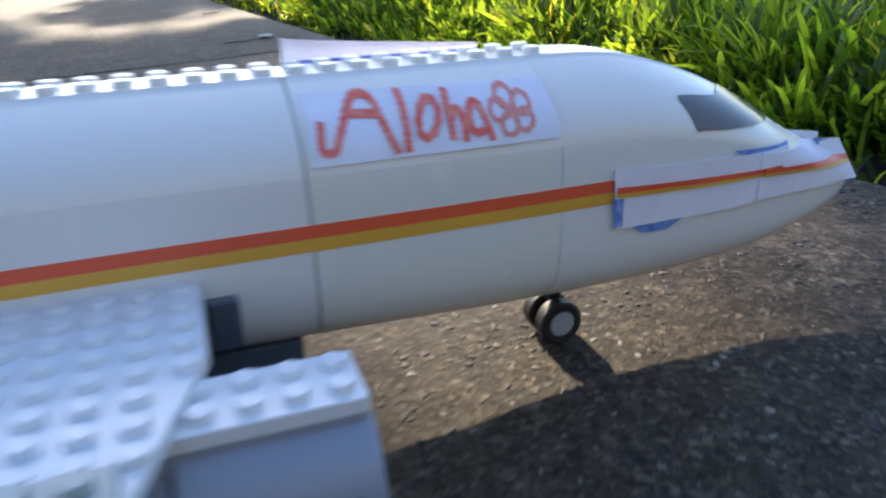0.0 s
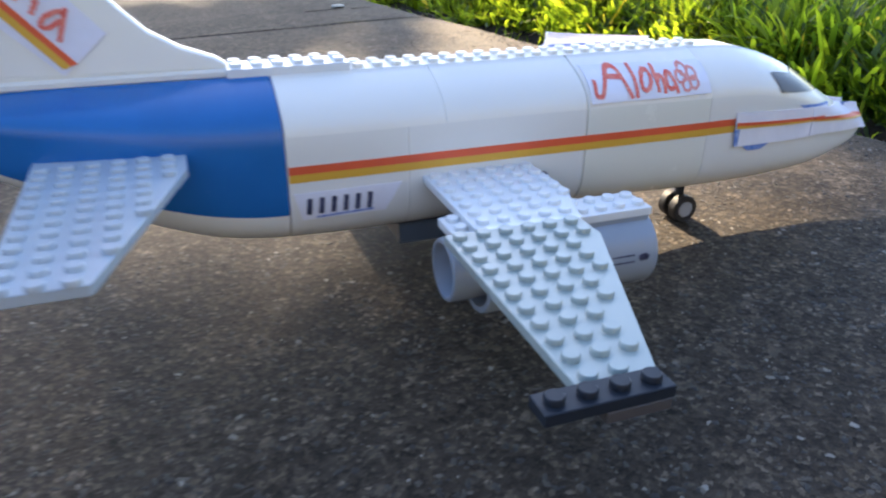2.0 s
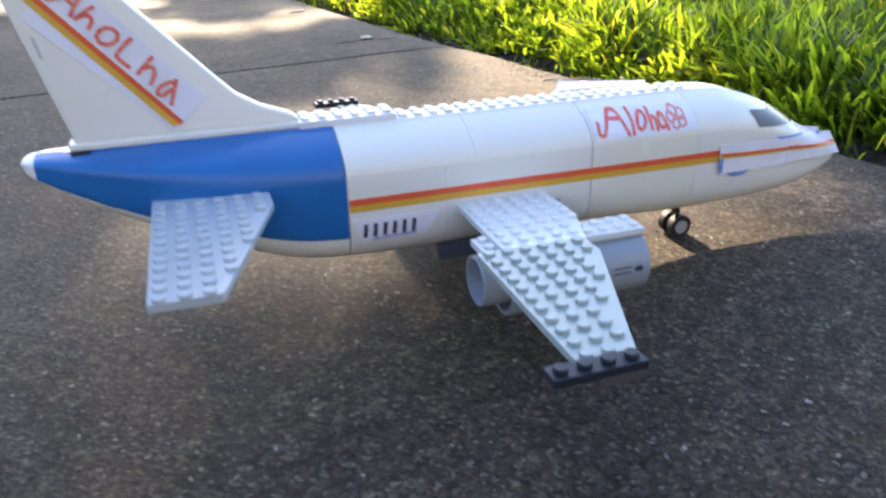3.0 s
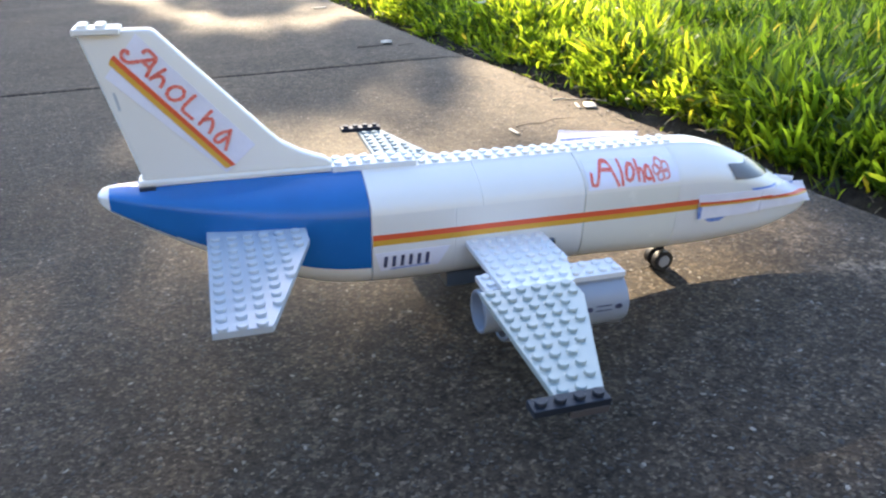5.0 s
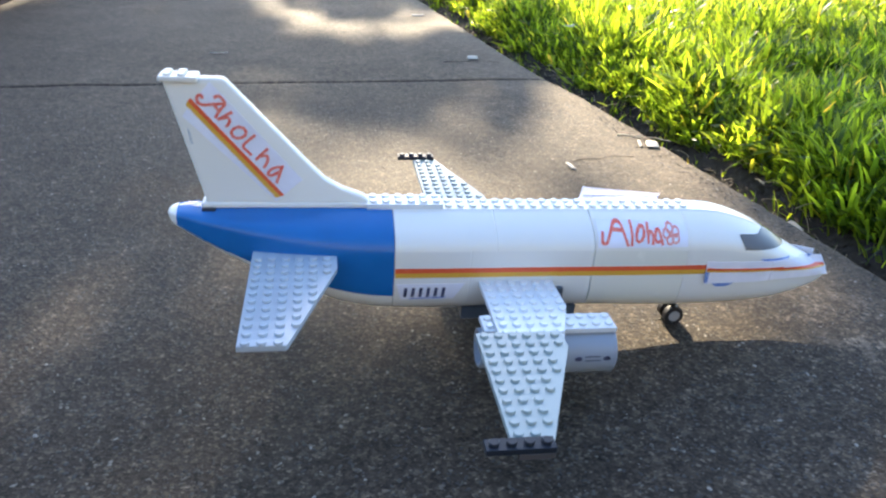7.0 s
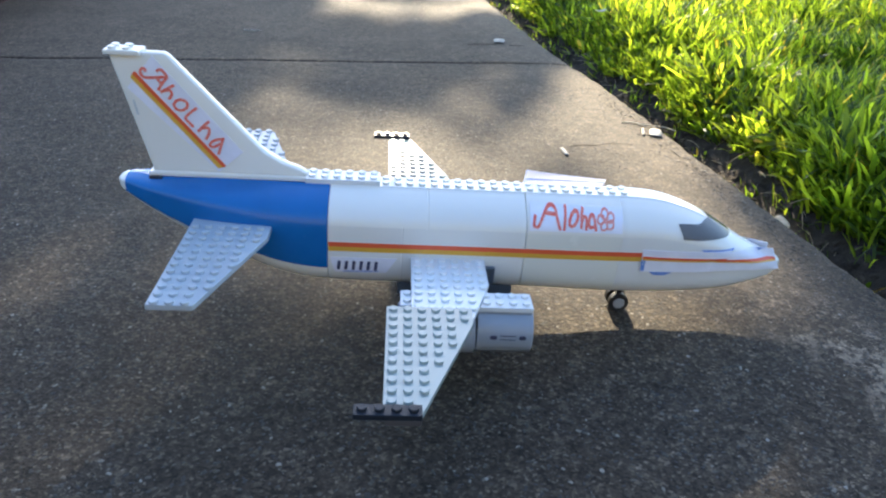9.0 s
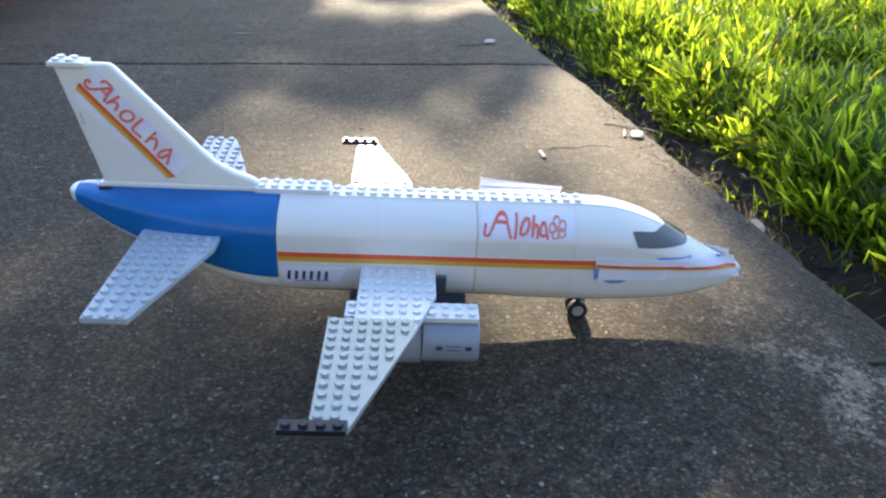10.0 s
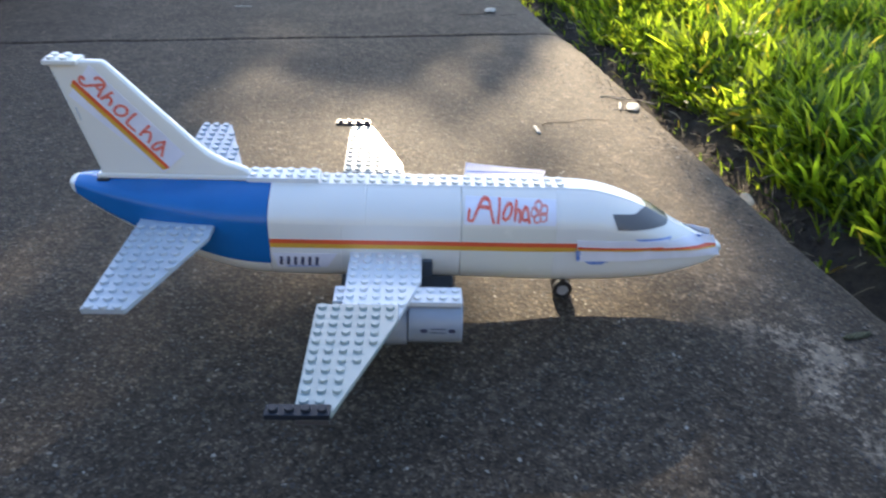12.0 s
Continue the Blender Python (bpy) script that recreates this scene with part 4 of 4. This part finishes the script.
# ground: one sheet to the horizon, sunk under the slabs, with a trench beside the lawn
def ground_sheet():
    xs = [-400, -60, -12, -4, -2, -1.2] + spread(-0.8, 1.2, 90) + [1.4, 1.8, 2.4, 3.4, 6, 14, 60, 400]
    ys = [-400, -60, -12, -4, -2] + spread(-1.3, 2.6, 100) + [3, 4, 6, 14, 60, 400]
    verts, faces, fm = [], [], []
    for y in ys:
        for x in xs:
            e = edge_x(min(max(y, -3.2), 4.0))
            d = x - e
            z = -0.06 if d < 0.02 else (-0.055 if d < 0.055 else -0.055 + min(1.0, (d - 0.055) / 0.075) * 0.060)
            if x < LEFT - 0.02:
                z = -0.02
            z += 0.008 * rough(x, y, 20) if abs(x) < 3 and abs(y) < 5 else 0
            verts.append((x, y, z))
    w = len(xs)
    for j in range(len(ys) - 1):
        for i in range(w - 1):
            a = j * w + i
            faces.append((a, a + 1, a + w + 1, a + w))
            d = xs[i] - edge_x(min(max(ys[j], -3.2), 4.0))
            fm.append(1 if d > 0.12 else 0)
    g = new("ground", mesh_of("ground", verts, faces, [SOIL, LAWN_SOIL], fm))
    tagged(g, "dark damp soil ground with a trench beside the lawn", "ground", kind="structure")


ground_sheet()


# crumbs of soil lying in the trench
def soil_crumbs(count):
    rng = np.random.default_rng(8)
    base = [(1, 0, 0), (-0.4, 0.9, 0.1), (-0.5, -0.8, 0), (0.1, 0.1, 0.9), (0.3, 0.7, 0.5), (-0.8, 0.1, 0.5), (0.3, -0.7, 0.6)]
    tris = [(0, 4, 3), (4, 1, 3), (1, 5, 3), (5, 2, 3), (2, 6, 3), (6, 0, 3), (0, 1, 4), (1, 2, 5), (2, 0, 6)]
    verts, faces = [], []
    for _ in range(count):
        y = -0.5 + 2.6 * rng.random()
        d = 0.004 + 0.115 * rng.random()
        x, z = edge_x(y) + d, -0.058 + 0.060 * max(0.0, (d - 0.055) / 0.075)
        r, a, n = 0.0012 + 0.006 * rng.random() ** 3.0, rng.random() * 6.28, len(verts)
        for bx, by, bz in base:
            px, py = bx * r * (0.7 + 0.6 * rng.random()), by * r * (0.7 + 0.6 * rng.random())
            verts.append((x + px * math.cos(a) - py * math.sin(a), y + px * math.sin(a) + py * math.cos(a), z + 0.008 * rough(x, y, 20) + bz * r * 0.9))
        faces += [(n + i, n + j, n + l) for i, j, l in tris]
    ob = new("soil_crumbs", mesh_of("soil_crumbs", verts, faces, SOIL))
    tagged(ob, "dark brown crumbs of damp soil in the trench", "soil", kind="stuff")


soil_crumbs(9000)


# low weathered edging on the other side of the path
def edging():
    verts, faces = [], []
    n = 60
    prof = [(0.0, -0.05), (0.0, 0.16), (-0.006, 0.17), (-0.09, 0.17), (-0.1, 0.16), (-0.1, -0.05)]
    for i in range(n + 1):
        y = -3.2 + 7.6 * i / n
        for x, z in prof:
            verts.append((LEFT - 0.012 + x + 0.004 * rough(0, y, 7), y, z + 0.004 * rough(2, y, 9)))
    k = len(prof)
    for i in range(n):
        for j in range(k):
            faces.append((i * k + j, i * k + (j + 1) % k, (i + 1) * k + (j + 1) % k, (i + 1) * k + j))
    faces += [tuple(range(k)), tuple(n * k + j for j in range(k - 1, -1, -1))]
    bm = bmesh.new()
    me = mesh_of("edging", verts, faces, BRICK_BROWN)
    bm.from_mesh(me)
    bpy.data.meshes.remove(me)
    ob = new("edging", bm_mesh("edging", bm, BRICK_BROWN, 50))
    tagged(ob, "low reddish brown weathered edging beside the path", "edging", kind="structure")


edging()


# plain unseen wall, added to hold back sky light from the -y side
def sky_block_wall():
    bm = bmesh.new()
    for z0, z1, y0, y1 in ((-0.05, 0.2, -2.48, -2.16), (0.2, 1.2, -2.44, -2.2), (1.2, 1.28, -2.5, -2.14)):
        add_box(bm, -6.0, 6.0, y0, y1, z0, z1, 0.01)
    ob = new("unseen_wall", bm_mesh("unseen_wall", bm, WALL_PAINT, 30))
    tagged(ob, "plain grey wall with plinth and coping, unseen, added to block sky light", "wall", kind="structure")


sky_block_wall()


# lawn: tufts of broad, blunt blades that fan out and bend over
def lawn(name, tufts, per_tuft, x_span, y0, y1, height, seed, near, label, broad=1.0):
    rng = np.random.default_rng(seed)
    ty = y0 + (y1 - y0) * rng.random(tufts)
    line = np.linspace(y0, y1, 200)
    ex = np.interp(ty, line, np.array([edge_x(v) for v in line]))
    close = near + (0.02 * np.array([noise.noise(Vector((3.3, v * 11, 0.7))) for v in ty]) if near < 1 else 0)
    td = close + (x_span - close) * rng.random(tufts) ** 1.6
    tx = ex + td
    density = np.array([noise.noise(Vector((a * 22, b * 22, 1.9))) for a, b in zip(tx, ty)])
    keep = (density > -0.15) | (rng.random(tufts) < 0.4)
    tx, ty, td = tx[keep], ty[keep], td[keep]
    vigour = np.array([noise.noise(Vector((a * 9, b * 9, 0.3))) for a, b in zip(tx, ty)])
    facing = rng.random(len(tx)) * 2 * np.pi
    x, y, d, vigour, facing = (np.repeat(v, per_tuft) for v in (tx, ty, td, vigour, facing))
    count = len(x)
    x = x + 0.008 * rng.standard_normal(count)
    y = y + 0.008 * rng.standard_normal(count)
    rise = np.clip((d - 0.055) / 0.075, 0, 1)
    z0 = -0.055 + 0.060 * rise
    length = height * (0.35 + 1.0 * rng.random(count)) * (0.9 + 0.7 * vigour) * (0.55 + 0.45 * np.clip((d - near) / 0.09, 0, 1))
    width = (0.0013 + 0.0023 * rng.random(count) ** 1.4) * broad
    az = facing + (rng.random(count) - 0.5) * 3.6
    out = (d < near + 0.03) & (rng.random(count) < 0.35)
    az[out] = np.pi + (rng.random(out.sum()) - 0.5) * 3.0
    lean = 0.1 + 1.3 * rng.random(count) ** 1.1
    curl = 0.2 + 1.3 * rng.random(count) ** 1.5
    steps = 4
    verts = np.zeros((count, 2 * steps + 1, 3))
    px, py, pz = x.copy(), y.copy(), z0.copy()
    twist = az + np.pi / 2 + (rng.random(count) - 0.5) * 1.6
    roll = (rng.random(count) - 0.5) * 1.2
    for k in range(steps + 1):
        s = k / steps
        w = width * np.array([0.7, 1.0, 0.98, 0.76, 0.0])[k]
        if k < steps:
            off = np.stack([np.cos(twist) * w * np.cos(roll), np.sin(twist) * w * np.cos(roll), np.sin(roll) * w], 1)
            mid = np.stack([px, py, pz], 1)
            verts[:, 2 * k], verts[:, 2 * k + 1] = mid - off, mid + off
        else:
            verts[:, 2 * k] = np.stack([px, py, pz], 1)
        tilt = lean * 0.8 + curl * s
        run = length * (0.29, 0.28, 0.25, 0.18, 0.0)[k]
        px = px + np.cos(az) * np.sin(tilt) * run
        py = py + np.sin(az) * np.sin(tilt) * run
        pz = pz + np.cos(tilt) * run
    per = 2 * steps + 1
    pattern = [(2 * k, 2 * k + 1, 2 * k + 3, 2 * k + 2) for k in range(steps - 1)]
    quads = (np.arange(count)[:, None, None] * per + np.array(pattern)[None]).reshape(-1, 4)
    tips = np.arange(count)[:, None] * per + np.array([[2 * steps - 2, 2 * steps - 1, 2 * steps]])
    me = bpy.data.meshes.new(name)
    nq, nt = len(quads), len(tips)
    me.vertices.add(count * per)
    me.vertices.foreach_set("co", verts.reshape(-1))
    me.loops.add(nq * 4 + nt * 3)
    me.loops.foreach_set("vertex_index", np.concatenate([quads.reshape(-1), tips.reshape(-1)]).astype(np.int32))
    me.polygons.add(nq + nt)
    me.polygons.foreach_set("loop_start", np.concatenate([np.arange(nq) * 4, nq * 4 + np.arange(nt) * 3]).astype(np.int32))
    me.polygons.foreach_set("use_smooth", [True] * (nq + nt))
    me.materials.append(GRASS)
    me.update(calc_edges=True)
    me.validate()
    ob = new(name, me)
    tagged(ob, label, "grass", kind="stuff")


lawn("grass", 46000, 5, 1.7, -0.5, 2.8, 0.062, 11, 0.094, "lush green broad-bladed lawn grass beside the path")
lawn("grass", 420, 4, 0.125, 0.1, 2.4, 0.036, 31, 0.05, "green sprouts and runners hanging over the lawn's cut edge", 0.55)
for span, y0, y1, near in ((4.2, -0.5, 2.8, 1.7), (4.2, 2.8, 5.6, 0.10), (4.2, -3.2, -0.5, 0.10)):
    lawn("grass", 5600, 6, span, y0, y1, 0.075, int(20 + 3 * y0), near, "lush green lawn grass further from the path", 2.0)


# scraps on the path
def scrap(name, x, y, w, l, turn, mat, label, category, curl=0.15, z=0.0015, taper=0.5, ridge=0.12):
    verts, faces = [], []
    n = 6
    for layer in (0.0006, 0.0):
        for i in range(n + 1):
            s = i / n - 0.5
            half = w * 0.5 * (1 - taper * abs(2 * s) ** 2)
            for q in (-1, 0, 1):
                verts.append((s * l, q * half, layer + curl * l * s * s + (ridge * w if q == 0 else 0)))
    k = 3 * (n + 1)
    for i in range(n):
        for j in range(2):
            a = 3 * i + j
            faces += [(a, a + 3, a + 4, a + 1), (k + a, k + a + 1, k + a + 4, k + a + 3)]
        a = 3 * i
        faces += [(a, k + a, k + a + 3, a + 3), (a + 2, a + 5, k + a + 5, k + a + 2)]
    faces += [(0, 1, k + 1, k), (1, 2, k + 2, k + 1), (3 * n, k + 3 * n, k + 3 * n + 1, 3 * n + 1), (3 * n + 1, k + 3 * n + 1, k + 3 * n + 2, 3 * n + 2)]
    ob = new(name, mesh_of(name, verts, faces, mat))
    ob.matrix_world = pose(x, y, z, 0, 0, turn)
    tagged(ob, label, category)


scrap("straw_piece", 0.2287, 0.318, 0.0046, 0.021, 97, LITTER, "short pale dry straw piece on the concrete", "litter", 0.02, 0.0012, 0.08, 0.1)
scrap("paper_scrap", 0.353, 0.386, 0.015, 0.024, 74, LITTER, "small flat whitish scrap at the path's edge", "litter", 0.03, 0.0012, 0.22, 0.02)
scrap("paper_scrap", 0.3385, 0.389, 0.0035, 0.024, 76, LITTER, "narrow torn whitish scrap beside a larger one", "litter", 0.04, 0.0012, 0.3, 0.1)
scrap("paper_scrap", 0.217, 0.864, 0.019, 0.026, 80, LITTER, "small flat whitish scrap on the concrete", "litter", 0.08, 0.0012, 0.15, 0.03)
scrap("paper_scrap", 0.170, 1.305, 0.016, 0.030, 8, LITTER, "small flat whitish scrap on the concrete", "litter", 0.1, 0.0012, 0.2, 0.04)
scrap("straw_piece", -0.222, 0.905, 0.003, 0.030, 0, LITTER, "thin pale dry straw piece on the concrete", "litter", 0.03, 0.0012, 0.1, 0.1)
scrap("dry_leaf", 0.411, 0.166, 0.015, 0.024, 75, DRY_LEAF, "dry pale orange leaf lying at the path's edge", "leaf", 0.25, -0.012)
scrap("dry_leaf", 0.40, 0.90, 0.014, 0.024, 30, LITTER, "pale curled dry leaf lying on the lawn grass", "leaf", 0.3, 0.05)
scrap("green_leaf", 0.402, -0.058, 0.006, 0.022, 14, OLIVE_LEAF, "flat olive green fallen leaf on the concrete", "leaf", 0.04, 0.0008, 0.6, 0.05)


def twig(x, y, length, turn, r, mat, label, bend=0.1):
    bm = bmesh.new()
    seg, n, rows = 6, 8, []
    for i in range(n + 1):
        s = i / n
        cx, cy = (s - 0.5) * length, bend * length * math.sin(3 * s) + 0.04 * length * math.sin(11 * s)
        rad = r * (1.1 - 0.6 * s)
        rows.append([bm.verts.new((cx, cy + rad * math.cos(2 * math.pi * k / seg), r + rad * math.sin(2 * math.pi * k / seg))) for k in range(seg)])
    for a, c in zip(rows, rows[1:]):
        for k in range(seg):
            bm.faces.new((a[k], a[(k + 1) % seg], c[(k + 1) % seg], c[k]))
    bm.faces.new(rows[0])
    bm.faces.new(rows[-1])
    ob = new("twig", bm_mesh("twig", bm, mat, 60))
    ob.matrix_world = pose(x, y, 0.0004, 0, 0, turn)
    tagged(ob, label, "twig")


twig(0.352, 0.411, 0.066, -24, 0.0008, PALE_TWIG, "thin pale dry twig lying over the path's edge", 0.06)
# a dark crack-like line on the slab, built as a thin rod
twig(0.275, 0.341, 0.078, 10, 0.0004, BARK, "thin dark crooked line on the concrete", 0.05)
twig(0.245, 0.832, 0.03, 5, 0.0005, BARK, "thin dark twig on the concrete")
twig(0.185, 0.835, 0.05, 4, 0.0006, BARK, "thin dark twig on the concrete")


# dead stems and roots along the cut edge of the lawn
def trench_straw(count):
    rng = np.random.default_rng(21)
    verts, faces = [], []
    for _ in range(count):
        y = -0.45 + 2.6 * rng.random()
        d = 0.03 + 0.09 * rng.random()
        p = Vector((edge_x(y) + d, y, -0.05 + 0.06 * max(0.0, (d - 0.045) / 0.07)))
        a = rng.random() * 6.28
        v = Vector((math.cos(a) * 0.6 - 0.3, math.sin(a), 0.5 * rng.random())).normalized()
        ln, w = 0.008 + 0.032 * rng.random() ** 2, 0.0002 + 0.0004 * rng.random() ** 2
        side = v.cross(Vector((0, 0, 1))).normalized() * w
        n = len(verts)
        for k in range(4):
            q = p + v * ln * k / 3 + Vector((0, 0, -0.35 * ln * (k / 3) ** 2))
            verts += [tuple(q - side), tuple(q + side), tuple(q + Vector((0, 0, w * 1.6)))]
        for k in range(3):
            i0 = n + 3 * k
            for s0, s1 in ((0, 1), (1, 2), (2, 0)):
                faces.append((i0 + s0, i0 + s1, i0 + 3 + s1, i0 + 3 + s0))
    ob = new("dry_stems", mesh_of("dry_stems", verts, faces, STRAW))
    tagged(ob, "dry straw-coloured stems and roots along the lawn's cut edge", "grass", kind="stuff")


trench_straw(550)


# unseen trees added beyond the path, so that their crowns throw broken shade
def tree(base, fork, spots, seed):
    t = new("tree")
    t.location = base
    tagged(t, "broad leafy tree out of view, added to cast broken shade", "tree")
    bm = bmesh.new()

    def limb(p, q, r0, r1, seg=10):
        ax = (q - p).normalized()
        side = ax.orthogonal().normalized()
        up = ax.cross(side)
        rows = []
        for k in range(5):
            s = k / 4
            c = p + (q - p) * s + side * 0.06 * math.sin(3 * s)
            r = r0 + (r1 - r0) * s
            rows.append([bm.verts.new(c + (side * math.cos(2 * math.pi * i / seg) + up * math.sin(2 * math.pi * i / seg)) * r) for i in range(seg)])
        for a, b in zip(rows, rows[1:]):
            for i in range(seg):
                bm.faces.new((a[i], a[(i + 1) % seg], b[(i + 1) % seg], b[i]))
    rng = random.Random(seed)
    crotch, top = Vector((0, 0, 5.0)), fork - base
    limb(Vector((0, 0, -0.2)), crotch, 0.22, 0.15)
    limb(crotch, top, 0.12, 0.05)
    verts, faces = [], []
    for gx, gy, rad, leaves in spots:
        c = Vector((gx, gy, 0)) + TO_SUN * (7.0 + 1.5 * math.sin(7 * gx + 3 * gy)) - base
        limb(top, c, 0.014, 0.004, 6)
        for _ in range(leaves):
            v = Vector((rng.gauss(0, 1), rng.gauss(0, 1), rng.gauss(0, 1)))
            v = v.normalized() * rad * rng.random() ** 0.45
            p = c + v
            a = Vector((rng.gauss(0, 1), rng.gauss(0, 1), rng.gauss(0, 0.6))).normalized()
            b = a.orthogonal().normalized()
            ln, wd = 0.045 + 0.03 * rng.random(), 0.02 + 0.012 * rng.random()
            n = len(verts)
            verts += [tuple(p - a * ln), tuple(p + b * wd), tuple(p + a * ln), tuple(p - b * wd)]
            faces.append((n, n + 1, n + 2, n + 3))
    part("trunk", bm_mesh("trunk", bm, BARK, 60), t, "grey-brown trunk with limbs")
    tagged(part("crown", mesh_of("crown", verts, faces, TREE_LEAF), t, "open green crown of small leaves"), kind="stuff")


# leafy sprays lie up the sun's way from the ground that they shade: x, y, radius, leaves
OVER_PATH = [(-0.5, 0.5, 0.30, 850), (-0.8, 0.2, 0.3, 520), (-0.35, 0.82, 0.20, 560), (-0.32, 1.06, 0.16, 150), (0.02, 0.78, 0.17, 300), (0.22, 0.86, 0.10, 120), (-0.55, 1.35, 0.22, 460),
             (-0.62, 0.95, 0.18, 360), (-0.20, 1.00, 0.07, 60), (-0.43, 1.63, 0.15, 200), (-0.09, 0.94, 0.07, 60), (0.20, 1.0, 0.06, 50), (-0.95, 0.9, 0.3, 400), (0.05, 1.68, 0.24, 360), (-0.16, 1.17, 0.06, 36), (-0.3, 1.40, 0.12, 130),
             (0.0, 0.46, 0.12, 6), (0.15, 0.57, 0.11, 16), (0.23, 0.60, 0.06, 8), (0.22, 0.42, 0.1, 4), (0.22, -0.02, 0.10, 3)]
NEAR_PATH = [(-0.42, 0.1, 0.2, 70), (-0.26, 0.34, 0.14, 60), (-0.24, 0.58, 0.12, 90), (-0.33, -0.06, 0.13, 26), (-0.06, -0.01, 0.075, 4), (-0.01, -0.06, 0.035, 22), (-0.06, -0.05, 0.04, 8), (-0.13, 0.05, 0.07, 6), (-0.03, 0.03, 0.05, 4), (-0.175, -0.045, 0.05, 16), (-0.2, 0.45, 0.1, 10), (-0.17, 0.29, 0.08, 12), (-0.18, -0.10, 0.14, 22), (-0.22, -0.26, 0.1, 24),
             (0.01, -0.175, 0.055, 30), (0.05, -0.36, 0.18, 330), (-0.28, -0.36, 0.19, 200), (-0.6, -0.25, 0.22, 220), (0.2, -0.62, 0.25, 300), (-0.2, -0.7, 0.25, 300)]
OVER_LAWN = [(0.33, -0.21, 0.09, 140), (0.40, -0.32, 0.16, 300), (0.95, 0.08, 0.2, 260), (0.66, -0.12, 0.15, 320), (0.56, 0.06, 0.12, 300), (0.53, -0.04, 0.1, 170), (0.66, 0.15, 0.08, 120), (0.72, 0.06, 0.13, 240), (0.45, 0.0, 0.07, 110), (0.43, 0.13, 0.055, 50), (0.44, 0.06, 0.055, 80),
             (0.455, 0.11, 0.07, 120), (0.68, 0.34, 0.08, 70), (0.70, 0.44, 0.09, 70), (0.77, 0.55, 0.08, 60), (0.84, 0.42, 0.14, 120), (0.95, 0.6, 0.14, 70), (0.37, 0.9, 0.07, 45), (0.38, 1.04, 0.07, 40), (0.74, 0.72, 0.08, 12), (0.33, 1.1, 0.09, 16), (0.28, 0.85, 0.1, 90), (0.9, 1.2, 0.2, 16), (0.5, 1.5, 0.18, 20), (0.75, 1.8, 0.25, 34), (1.2, 0.9, 0.3, 40)]
tree(Vector((-3.0, 12.4, 0)), Vector((-0.55, 0.4, 0)) + TO_SUN * 14, OVER_PATH + NEAR_PATH, 4)
tree(Vector((3.4, 12.0, 0)), Vector((0.68, -0.02, 0)) + TO_SUN * 14, OVER_LAWN, 7)
